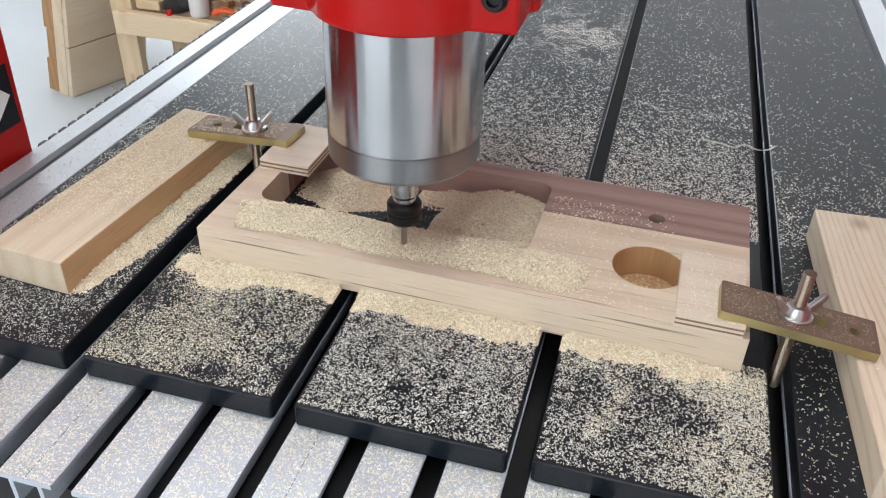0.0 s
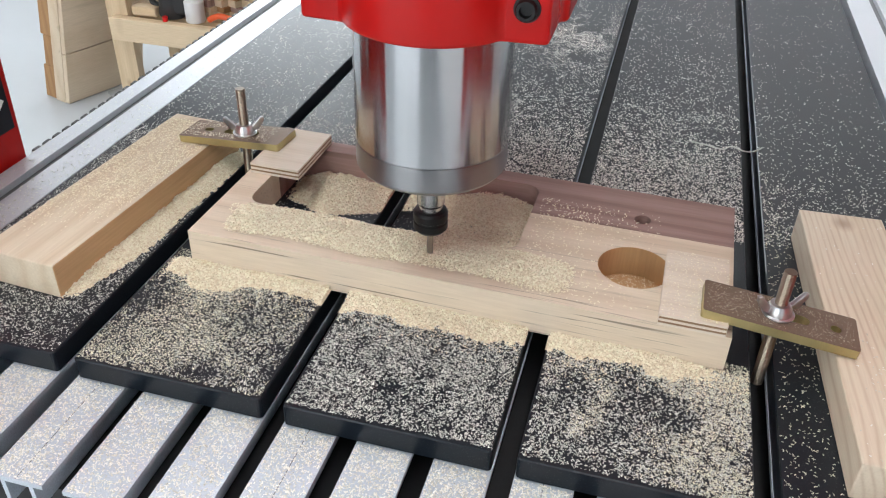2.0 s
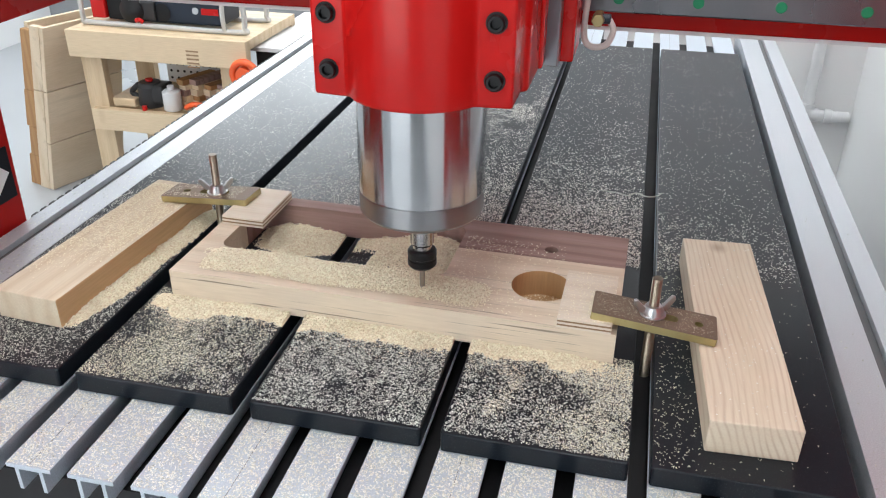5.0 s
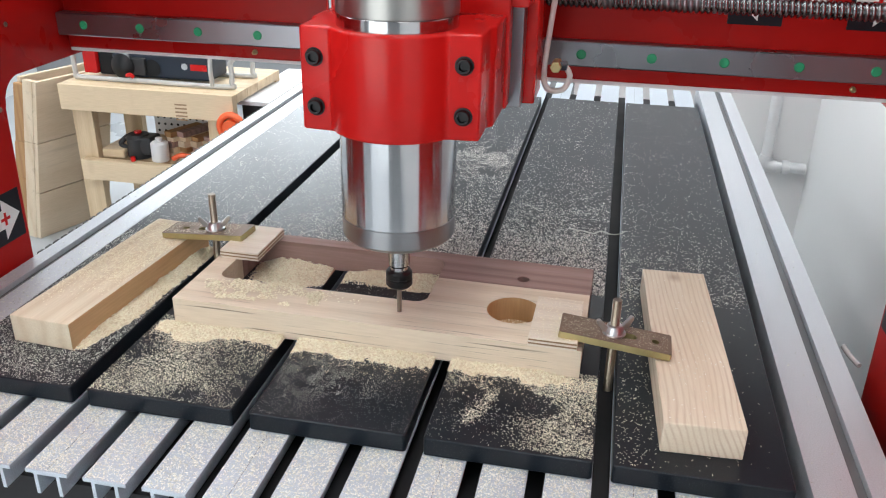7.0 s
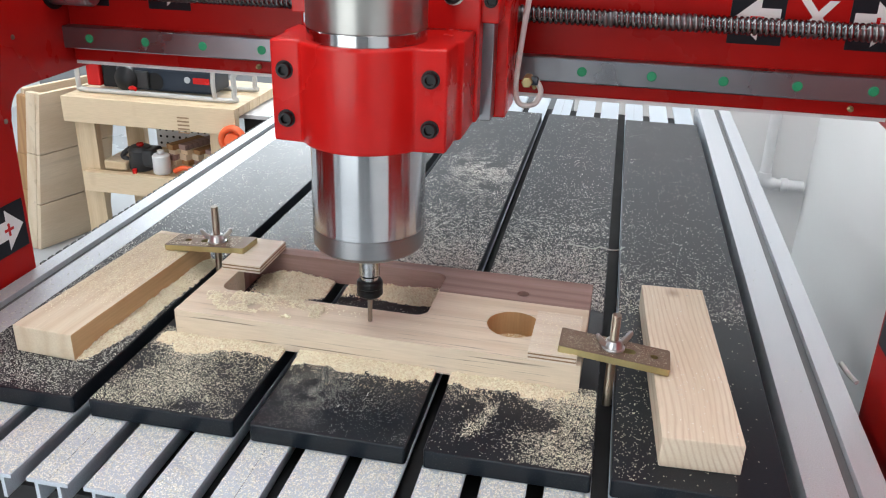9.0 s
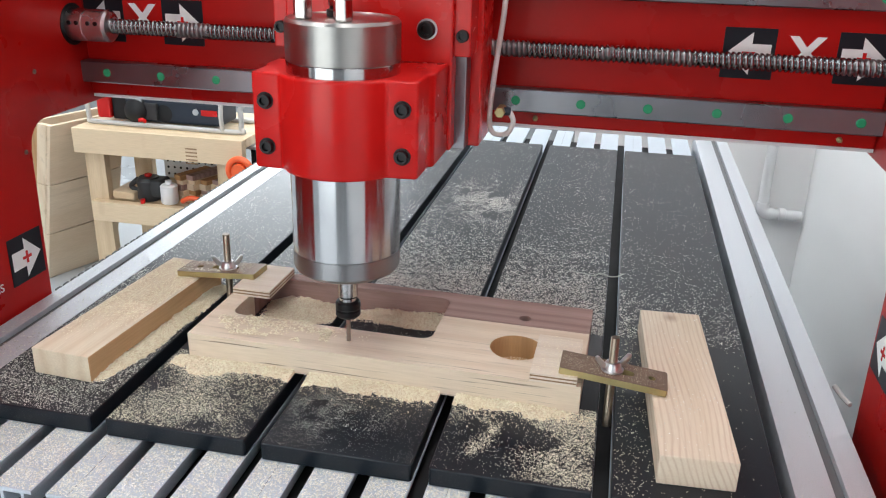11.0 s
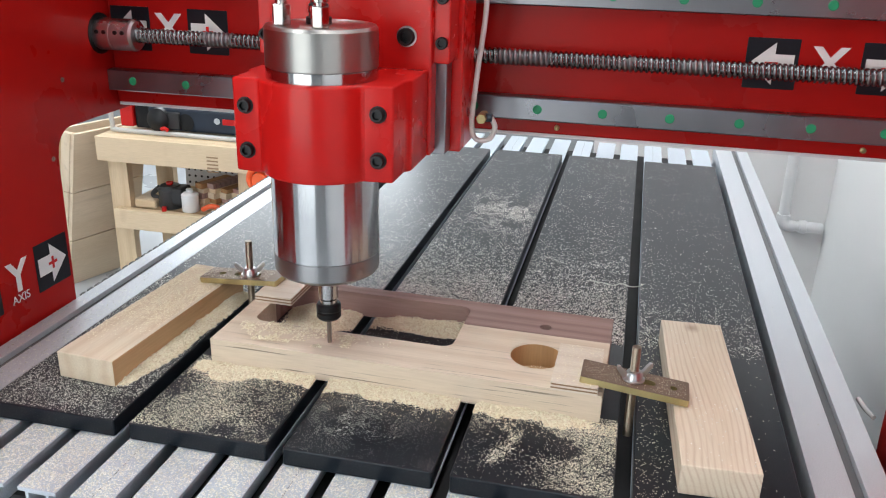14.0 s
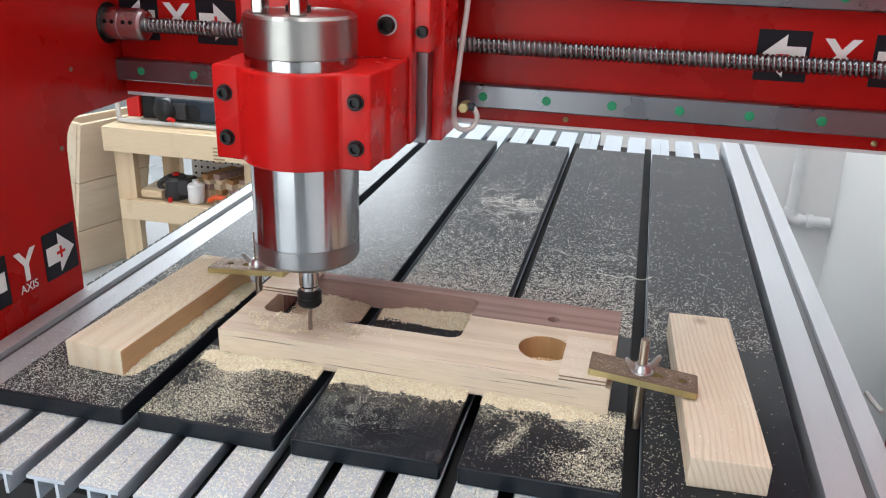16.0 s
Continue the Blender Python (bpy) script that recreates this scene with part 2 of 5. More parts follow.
M_DECALK.node_tree.nodes["Principled BSDF"].inputs["Specular IOR Level"].default_value = 0.2
M_GREEN = simple("green_plug", (0.01, 0.27, 0.12), 0.5, 0, 0.15)
M_BLUE = simple("dark_blue_plastic", (0.006, 0.015, 0.032), 0.4)
M_ORANGE = simple("orange_plastic", (0.85, 0.12, 0.03), 0.4)
M_HOSE = simple("milky_hose", (0.62, 0.60, 0.58), 0.3)
M_TUBE = simple("grey_tube_paint", (0.50, 0.49, 0.47), 0.4, 0.0, 0.06)
M_CHROME = simple("nickel_fitting", (0.58, 0.57, 0.55), 0.18, 1.0)
M_LAMP, _t, _b = mat("lamp_diffuser")
_b.inputs["Emission Color"].default_value, _b.inputs["Emission Strength"].default_value = (1, 0.98, 0.95, 1), 6.0


def dust_material(name, light, dark):
    ma, t, b = mat(name)
    g = t.nodes.new("ShaderNodeNewGeometry")
    link(t, ramp(t, g.outputs["Random Per Island"], [(0.0, dark), (0.5, light), (1.0, tuple(min(1, c * 1.12) for c in light))]), b.inputs["Base Color"])
    b.inputs["Roughness"].default_value = 0.85
    return ma


M_CHIPW = dust_material("white_chips", (0.92, 0.91, 0.85), (0.66, 0.65, 0.58))
M_CHIPN = dust_material("strewn_chips", (0.84, 0.83, 0.66), (0.48, 0.48, 0.38))
M_CHIP = dust_material("sawdust_chips", (0.72, 0.75, 0.69), (0.40, 0.42, 0.38))
# pine with the bore's warm bounced light put into its colour
M_BORE = wood("bounce_warm_bore", (0.60, 0.38, 0.19), (0.44, 0.25, 0.11), 30.0, "z", 0.6, 0.1)
M_CHIPY = dust_material("heap_chips", (0.95, 0.87, 0.69), (0.76, 0.65, 0.46))
M_DUST, _t, _b = mat("sawdust_heap")
_v = coords(_t)
_n = noise_tex(_t, _v, 420.0, 3, 0.6)
link(_t, ramp(_t, _n, [(0.30, (0.62, 0.50, 0.34)), (0.46, (0.86, 0.75, 0.56)), (0.7, (0.93, 0.82, 0.64))]), _b.inputs["Base Color"])
_b.inputs["Roughness"].default_value = 0.9
bump(_t, _b, _n, 0.9, 0.002)

# ---------------------------------------------------------------- mesh helpers


def part(name, bm, material, parent=None, label="", smooth=None):
    """Links a bmesh as ONE mesh object under a thing or a part."""
    if not hasattr(bm, "verts"):
        me = bm
    else:
        bmesh.ops.recalc_face_normals(bm, faces=bm.faces)
        me = bpy.data.meshes.new(name)
        bm.to_mesh(me)
        bm.free()
        if smooth:
            for p in me.polygons:
                p.use_smooth = True
            me.set_sharp_from_angle(angle=radians(smooth))
        me.materials.append(material)
    ob = new(name, me)
    ob.parent = parent
    if label:
        ob["label"] = label
    return ob


def thing(name, label, category, group="", kind="", at=None):
    ob = new(name)
    ob.empty_display_size = 0.02
    if at is not None:
        ob.matrix_world = at
    return tagged(ob, label, category, group, kind)


def prism(pts, z0, z1, bm=None, bev=0.0, seg=2, axis="z"):
    """Extrude an outline (xy list) from z0 to z1. axis names the way it is extruded."""
    own = bmesh.new()
    put = {"z": lambda a, b, c: (a, b, c), "x": lambda a, b, c: (c, a, b), "y": lambda a, b, c: (a, c, b)}[axis]
    lo = [own.verts.new(put(x, y, z0)) for x, y in pts]
    hi = [own.verts.new(put(x, y, z1)) for x, y in pts]
    own.faces.new(lo)
    own.faces.new(hi)
    n = len(pts)
    for i in range(n):
        own.faces.new((lo[i], lo[(i + 1) % n], hi[(i + 1) % n], hi[i]))
    bmesh.ops.recalc_face_normals(own, faces=own.faces)
    if bev:
        sharp = [e for e in own.edges if len(e.link_faces) == 2 and e.calc_face_angle(0) > 0.6]
        bmesh.ops.bevel(own, geom=sharp, offset=bev, segments=seg, affect="EDGES", profile=0.5)
    return merge(bm, own)


def merge(bm, own):
    if bm is None:
        return own
    me = bpy.data.meshes.new("tmp")
    own.to_mesh(me)
    own.free()
    bm.from_mesh(me)
    bpy.data.meshes.remove(me)
    return bm


def box(x0, x1, y0, y1, z0, z1, bm=None, bev=0.0, seg=2):
    return prism([(x0, y0), (x1, y0), (x1, y1), (x0, y1)], z0, z1, bm, bev, seg)


def lathe(prof, bm=None, n=48, at=(0, 0, 0), axis="z", cap=True):
    """Turn a profile of (radius, height) round an axis."""
    own = bmesh.new()
    put = {"z": lambda a, b, c: (a, b, c), "x": lambda a, b, c: (c, a, b), "y": lambda a, b, c: (a, c, b)}[axis]
    rings = []
    for r, z in prof:
        rings.append([own.verts.new(Vector(at) + Vector(put(r * m_.cos(2 * m_.pi * i / n), r * m_.sin(2 * m_.pi * i / n), z))) for i in range(n)])
    for a, b in zip(rings, rings[1:]):
        for i in range(n):
            own.faces.new((a[i], a[(i + 1) % n], b[(i + 1) % n], b[i]))
    if cap:
        own.faces.new(rings[0])
        own.faces.new(rings[-1])
    bmesh.ops.recalc_face_normals(own, faces=own.faces)
    return merge(bm, own)


def tube(points, r, bm=None, n=10):
    """A round hose or rod through the points, smoothed as a spline."""
    pts = [Vector(p) for p in points]
    fine = []
    for i in range(len(pts) - 1):
        p0, p1, p2, p3 = pts[max(i - 1, 0)], pts[i], pts[i + 1], pts[min(i + 2, len(pts) - 1)]
        for k in range(8):
            s = k / 8
            fine.append(0.5 * ((2 * p1) + (p2 - p0) * s + (2 * p0 - 5 * p1 + 4 * p2 - p3) * s * s + (3 * p1 - p0 - 3 * p2 + p3) * s ** 3))
    fine.append(pts[-1])
    own = bmesh.new()
    rings, ref = [], Vector((0.3, 0.9, 0.2)).normalized()
    for i, p in enumerate(fine):
        d = (fine[min(i + 1, len(fine) - 1)] - fine[max(i - 1, 0)]).normalized()
        u = d.cross(ref).normalized()
        w = d.cross(u)
        rings.append([own.verts.new(p + r * (m_.cos(2 * m_.pi * k / n) * u + m_.sin(2 * m_.pi * k / n) * w)) for k in range(n)])
    for a, b in zip(rings, rings[1:]):
        for i in range(n):
            own.faces.new((a[i], a[(i + 1) % n], b[(i + 1) % n], b[i]))
    own.faces.new(rings[0])
    own.faces.new(rings[-1])
    return merge(bm, own)


def arc(cx, cy, r, a0, a1, n):
    return [(cx + r * m_.cos(radians(a0 + (a1 - a0) * i / n)), cy + r * m_.sin(radians(a0 + (a1 - a0) * i / n))) for i in range(n + 1)]


def rounded(x0, x1, y0, y1, r, n=6):
    return arc(x1 - r, y0 + r, r, -90, 0, n) + arc(x1 - r, y1 - r, r, 0, 90, n) + arc(x0 + r, y1 - r, r, 90, 180, n) + arc(x0 + r, y0 + r, r, 180, 270, n)


def cap_screw(parent, x, y, z, r, axis="y", name="bolt"):
    """A black socket-head screw facing -y, with its hexagon hole."""
    bm = lathe([(r, 0.0), (r, -r * 0.75), (r * 0.88, -r * 0.9), (r * 0.6, -r * 0.9), (r * 0.55, -r * 0.35)], None, 24, (x, y, z), axis)
    return part(name, bm, M_BLACK, parent, "black socket-head screw", 40)


def lettering(name, text, size, material, parent, m, depth=0.0003, bold=0.0):
    cu = bpy.data.curves.new(name, "FONT")
    cu.body, cu.size, cu.extrude, cu.align_x, cu.align_y = text, size, depth, "CENTER", "CENTER"
    cu.offset = bold
    tmp = bpy.data.objects.new("tmp", cu)
    scene.collection.objects.link(tmp)
    me = bpy.data.meshes.new_from_object(tmp.evaluated_get(bpy.context.evaluated_depsgraph_get()))
    bpy.data.objects.remove(tmp)
    me.materials.clear()
    me.materials.append(material)
    ob = part(name, me, material, parent)
    ob.matrix_local = m
    return ob

# ---------------------------------------------------------------- room
FLOOR = -0.80
XR, YB, XL, YN, YB2 = 1.16, 2.5, -3.4, -3.0, 4.2


def structure(name, bm, material, label, category):
    return tagged(part(name, bm, material), label, category, kind="structure")


structure("floor", box(XL - 0.1, XR + 0.1, YN - 0.1, YB2 + 0.1, FLOOR - 0.1, FLOOR), M_FLOOR, "light grey painted workshop floor", "floor")
# unseen ceiling, darkened so the black boards reflect less of it
structure("ceiling", box(XL - 0.1, XR + 0.1, YN - 0.1, YB2 + 0.1, CEIL, CEIL + 0.1), M_CEIL, "unseen plain grey ceiling, kept dark to dim the boards' reflections", "ceiling")
structure("wall_east", box(XR, XR + 0.1, YN, YB2, FLOOR, CEIL), M_WALL, "smooth white wall beside the machine", "wall")
structure("wall_north", box(0.35, XR, YB, YB + 0.1, FLOOR, CEIL), M_WALL, "white wall behind the machine table", "wall")
structure("wall_north_return", box(0.25, 0.35, YB, YB2, FLOOR, CEIL), M_WALL, "white return wall behind the machine", "wall")
def pierced(x0, x1, y0, y1, ox0, ox1, oz0, oz1):
    """A wall along x with one opening through it."""
    bm = box(x0, ox0, y0, y1, FLOOR, CEIL)
    box(ox1, x1, y0, y1, FLOOR, CEIL, bm)
    box(ox0, ox1, y0, y1, oz1, CEIL, bm)
    if oz0 > FLOOR:
        box(ox0, ox1, y0, y1, FLOOR, oz0, bm)
    return bm


structure("wall_far", pierced(XL, 0.25, YB2, YB2 + 0.1, -2.8, -0.9, 0.1, 1.4), M_WALL, "white far wall of the workshop", "wall")
# window is unseen, added so the boards catch a bright sheen
win = thing("added_window", "unseen wide window with a white frame, added in the far wall", "window", kind="structure", at=pose(-1.85, YB2, 0.75))
for zz in (-0.65, 0.61):
    part("window_frame", box(-0.95, 0.95, 0.0, 0.015, zz, zz + 0.04), M_WHITE, win)
for xx in (-0.95, -0.02, 0.91):
    part("mullion", box(xx, xx + 0.04, 0.0, 0.015, -0.609, 0.609), M_WHITE, win)
structure("wall_west", box(XL - 0.1, XL, YN, YB2, FLOOR, CEIL), M_WALL, "white side wall of the workshop", "wall")
# unseen wall; grey keeps the spindle's reflections dark, its doorway takes the fill lamp
structure("wall_south", pierced(XL, XR, YN - 0.1, YN, -2.5, -0.1, FLOOR, 1.4), M_GREYWALL, "unseen grey wall with an added doorway for the front fill lamp", "wall")
structure("baseboard", box(XL, 0.25, YB2 - 0.03, YB2 - 0.002, FLOOR, FLOOR + 0.35), M_GREYWALL, "dark grey band along the wall", "baseboard")
# fixtures added round the unseen overhead lamps
for lx, ly, watts in LAMPS:
    lamp = thing("added_ceiling_light", "unseen white ceiling light added with a glowing diffuser", "ceiling light", "ceiling lights", at=pose(lx, ly, CEIL))
    part("frame", box(-0.18, 0.18, -0.58, 0.58, -0.05, 0, None, 0.004), M_WHITE, lamp)
    part("diffuser", box(-0.15, 0.15, -0.55, 0.55, -0.056, -0.0505), M_LAMP, lamp, "glowing diffuser")

# ---------------------------------------------------------------- machine table
PITCH, PANW, X0 = 0.2192, 0.1975, 0.0
BED = -0.025
RAILZ = -0.010
table = thing("machine_table", "router table of slotted aluminium bars on a steel frame", "machine table", at=pose(0, 0, 0))
SLOT0, BP = -0.0108, PITCH / 3
for k in range(-6, 9):
    a, b = SLOT0 + BP * k + 0.0100, SLOT0 + BP * (k + 1) - 0.0100
    pts = [(a, BED), (b, BED), (b, BED - 0.005), (b - 0.010, BED - 0.005), (b - 0.010, BED - 0.034), (b - 0.0145, BED - 0.034), (b - 0.0145, BED - 0.006),
           (a + 0.0145, BED - 0.006), (a + 0.0145, BED - 0.034), (a + 0.010, BED - 0.034), (a + 0.010, BED - 0.005), (a, BED - 0.005)]
    bar_ = part("bar", prism(pts, -0.125, 1.93, axis="y"), M_ALU, table)
    if k % 3 == 0:
        part("seam", box((a + b) / 2 - 0.0003, (a + b) / 2 + 0.0003, -0.1245, 1.92, BED - 0.001, BED + 0.0002), M_GROOVE, bar_, "fine dark seam")
# added dark sheet stands for the shade down in the slots
part("base_plate", box(-0.45, 0.65, -0.10, 1.93, BED - 0.08, BED - 0.036), M_DARK, table, "dark plate added under the bars to keep the slots dark")
part("frame", box(-0.53, 0.73, -0.05, 1.92, FLOOR + 0.0, BED - 0.09, None, 0.004), M_DARK, table, "dark steel frame")


def side_rail(xa, xb, ga, gb):
    """An aluminium edge rail with one groove along its top."""
    bm = prism([(xa, RAILZ - 0.07), (xb, RAILZ - 0.07), (xb, RAILZ), (gb, RAILZ), (gb, RAILZ - 0.012), (ga, RAILZ - 0.012), (ga, RAILZ), (xa, RAILZ)], -0.12, 1.96, axis="y", bev=0.0008)
    ob = part("edge_rail", bm, M_RAILALU, table, "aluminium edge rail dusted with chips")
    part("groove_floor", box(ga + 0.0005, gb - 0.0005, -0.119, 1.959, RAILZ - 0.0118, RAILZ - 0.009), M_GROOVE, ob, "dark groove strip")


side_rail(-0.544, -0.4515, -0.515, -0.4965)
side_rail(0.656, 0.752, 0.704, 0.7195)

for i in range(5):
    a = -0.4384 + PITCH * i
    panel = tagged(part("board", prism(rounded(a, a + PANW, 0.0, 1.628, 0.004, 3), BED, 0.0, None, 0.0012, 1), M_PANEL),
                   "black plastic-faced spoil board dusted with sawdust", "spoil board", "spoil boards on the table")

# cable chain along the outer side of the table
chain = thing("cable_chain", "black plastic cable chain beside the table rail", "cable chain", at=pose(0, 0, 0))
lk = prism(rounded(-0.0105, 0.0105, -0.012, 0.012, 0.004, 3), -0.566, -0.549, axis="x")
lk = prism(rounded(-0.0135, 0.004, -0.009, 0.0155, 0.003, 2), -0.568, -0.5475, lk, axis="x")
link_mesh = bpy.data.meshes.new("chain_link")
lk.to_mesh(link_mesh)
lk.free()
link_mesh.materials.append(M_RUBBER)
for k in range(65):
    o = part("link", link_mesh, M_RUBBER, chain)
    o.location = (0, 0.40 + 0.0228 * k, RAILZ - 0.028)

copy_thing(chain, pose(1.329, -0.52, -0.045))

# ---------------------------------------------------------------- gantry
gantry = thing("gantry", "red painted steel gantry with linear rails and a ball screw", "machine gantry", at=pose(0, 0, 0))
LEGX, LEGR, BEAMY = -0.552, 0.800, 0.55
leg_out = [(-0.30, -0.30), (0.352, -0.30), (0.366, 0.242)] + arc(0.41, 0.247, 0.042, 176, 95, 6) + [(0.80, 0.291), (0.80, 0.95), (-0.30, 0.95)]
legl = part("side_plate", prism(leg_out, LEGX - 0.05, LEGX, axis="x", bev=0.003), M_RED2, gantry, "red side plate")
legr = part("side_plate", prism(leg_out, LEGR, LEGR + 0.05, axis="x", bev=0.003), M_RED2, gantry, "red side plate")
part("beam", box(LEGX + 0.0005, LEGR - 0.0005, BEAMY, 0.78, 0.306, 0.74, None, 0.003), M_RED2, gantry, "red gantry beam")
part("lip", box(LEGX + 0.001, LEGR - 0.001, BEAMY + 0.004, 0.775, 0.300, 0.3055), M_WHITE, gantry, "white strip under the beam")


def linear_rail(z):
    prof = [(BEAMY - 0.0005, z - 0.0190), (BEAMY - 0.022, z - 0.0190), (BEAMY - 0.024, z - 0.0170), (BEAMY - 0.024, z + 0.0170), (BEAMY - 0.022, z + 0.0190), (BEAMY - 0.0005, z + 0.0190)]
    r = part("linear_rail", prism(prof, LEGX + 0.001, LEGR - 0.001, axis="x"), M_RAIL, gantry, "ground steel linear rail")
    for k in range(-9, 4):
        x = 0.4490 + 0.1055 * k
        if LEGX + 0.02 < x < LEGR - 0.01:
            part("plug", lathe([(0.0075, 0.0), (0.0075, -0.0012), (0.006, -0.0018)], None, 18, (x, BEAMY - 0.0235, z), "y"), M_GREEN, r, "green rail plug")


linear_rail(0.3505)
linear_rail(0.533)


def ball_screw():
    """A threaded rod: a helical groove swept along x."""
    bm = bmesh.new()
    r0, p, n = 0.0135, 0.0082, 18
    x, rows = LEGX + 0.07, []
    while x < LEGR - 0.002:
        rows.append(x)
        x += p / 8
    rings = []
    for x in rows:
        ring = []
        for i in range(n):
            a = 2 * m_.pi * i / n
            ph = (x / p - i / n) % 1.0
            r = r0 - 0.0034 * max(0.0, m_.sin(m_.pi * min(1, ph / 0.5))) if ph < 0.5 else r0 - 0.0012 * (2 * abs(ph - 0.75) / 0.5) ** 2
            ring.append(bm.verts.new((x, r * m_.cos(a), r * m_.sin(a))))
        rings.append(ring)
    for a, b in zip(rings, rings[1:]):
        for i in range(n):
            bm.faces.new((a[i], a[(i + 1) % n], b[(i + 1) % n], b[i]))
    bm.faces.new(rings[0])
    bm.faces.new(rings[-1])
    ob = part("ball_screw", bm, M_SCREW, gantry, "steel ball screw", 50)
    ob.location = (0, BEAMY - 0.03, 0.434)
    bm = lathe([(0.027, 0.0), (0.028, 0.002), (0.028, 0.032), (0.0265, 0.033), (0.0265, 0.035), (0.028, 0.036), (0.028, 0.072), (0.024, 0.076), (0.012, 0.076)], None, 32, (LEGX, BEAMY - 0.03, 0.434), "x")
    cp = part("shaft_coupling", bm, M_ZINC, gantry, "steel shaft coupling", 40)
    for xx in (0.012, 0.026, 0.048, 0.062):
        part("set_screw", lathe([(0.0038, -0.002), (0.0038, 0.0005), (0.002, 0.0005)], None, 10, (LEGX + xx, BEAMY - 0.0575, 0.440), "y"), M_BLACK, cp)
    part("bearing_bore", lathe([(0.036, 0.0), (0.036, 0.0012), (0.029, 0.0016)], None, 32, (LEGX + 0.0002, BEAMY - 0.03, 0.434), "x"), M_BLACK, gantry, "dark bore in the side plate")


ball_screw()


def arrow_decal(parent, x, z, way, y, s=0.077, sign="-"):
    """A black square with a white arrow and a red sign on it; on the beam's front."""
    d = part("decal", prism(rounded(x - s / 2, x + s / 2, z - s / 2, z + s / 2, 0.001, 1), y - 0.0008, y - 0.0001, axis="y"), M_DECALK, parent, "black arrow decal")
    a = 0.42 * s
    pts = [(-a, 0), (0.05 * s, a), (0.05 * s, 0.45 * a), (a, 0.45 * a), (a, -0.45 * a), (0.05 * s, -0.45 * a), (0.05 * s, -a)]
    pts = [(x - way * u, z + v) for u, v in pts]
    part("arrow", prism(pts, y - 0.0013, y - 0.0009, axis="y"), M_DECALW, d, "white arrow")
    w, h = 0.13 * s, 0.035 * s
    bm = box(x - w, x + w, y - 0.0018, y - 0.0014, z - h, z + h)
    if sign == "+":
        bm = box(x - h, x + h, y - 0.0021, y - 0.0019, z - w, z + w, bm)
    part("sign_mark", bm, M_RED, d, "red sign mark")


for cx, off in ((-0.432, 0.076), (0.6735, 0.083)):
    arrow_decal(gantry, cx - off, 0.442, -1, BEAMY, sign="-")
    arrow_decal(gantry, cx + off, 0.442, 1, BEAMY, sign="+")
    lx_ = lettering("axis_letter", "X", 0.066, M_DECALW, gantry, pose(cx, BEAMY - 0.0012, 0.444, 90, 0, 0), 0.0003, 0.0022)

# Y-axis decals on the inner face of both side plates


def side_decals(x, facing):
    turn = 90 if facing > 0 else -90
    for dy, way in ((0.310, 1), (0.142, -1)):
        s = 0.083
        e = x + facing * 0.0004
        d = part("decal", prism(rounded(dy - s / 2, dy + s / 2, 0.074 - s / 2, 0.074 + s / 2, 0.001, 1), min(e, e + facing * 0.0006), max(e, e + facing * 0.0006), axis="x"), M_DECALK, gantry, "black arrow decal")
        a = 0.42 * s
        pts = [(-a, 0), (0.05 * s, a), (0.05 * s, 0.45 * a), (a, 0.45 * a), (a, -0.45 * a), (0.05 * s, -0.45 * a), (0.05 * s, -a)]
        pts = [(dy - way * u, 0.074 + v) for u, v in pts]
        e2 = e + facing * 0.0008
        part("arrow", prism(pts, min(e2, e2 + facing * 0.0004), max(e2, e2 + facing * 0.0004), axis="x"), M_DECALW, d, "white arrow")
        e3 = e2 + facing * 0.0006
        w, h = 0.13 * s, 0.03 * s
        bm = box(min(e3, e3 + facing * 0.0004), max(e3, e3 + facing * 0.0004), dy - w, dy + w, 0.074 - h, 0.074 + h)
        bm = box(min(e3, e3 + facing * 0.0005), max(e3, e3 + facing * 0.0005), dy - h, dy + h, 0.074 - w, 0.074 + w, bm)
        part("sign_mark", bm, M_RED, d, "red plus mark")
    lettering("axis_letter", "Y", 0.072, M_DECALW, gantry, pose(x + facing * 0.001, 0.226, 0.078, 90, 0, turn), 0.0003, 0.0018)
    lettering("axis_word", "AXIS", 0.020, M_DECALW, gantry, pose(x + facing * 0.001, 0.226, 0.043, 90, 0, turn))


for nx in (-0.20, 0.27, 0.745):
    part("grease_nipple", lathe([(0.0045, 0.0), (0.0045, -0.004), (0.0025, -0.005), (0.0032, -0.009), (0.0015, -0.011)], None, 12, (nx, BEAMY - 0.0002, 0.318), "y"), M_BRASSY, gantry, "small brass nipple", 40)
for sy_, sz_ in ((0.40, 0.37), (0.35, 0.245), (0.20, 0.42)):
    part("plate_screw", lathe([(0.0042, 0.0), (0.0042, 0.0012), (0.0026, 0.0014), (0.0022, 0.0004)], None, 12, (LEGX + 0.0001, sy_, sz_), "x"), M_BOLT, gantry, "small screw", 40)
part("hose_stub", tube([(LEGR - 0.002, 0.39, -0.058), (LEGR - 0.010, 0.41, -0.056), (LEGR - 0.018, 0.43, -0.050)], 0.004), M_HOSE, gantry, "milky hose stub", 60)
side_decals(LEGX, 1)
side_decals(LEGR, -1)

# ---------------------------------------------------------------- spindle carriage (moves along the gantry)
carriage = thing("spindle_carriage", "red spindle carriage with a polished steel router spindle", "router spindle", at=pose(0, 0, 0))
SY, SR = 0.21, 0.0740
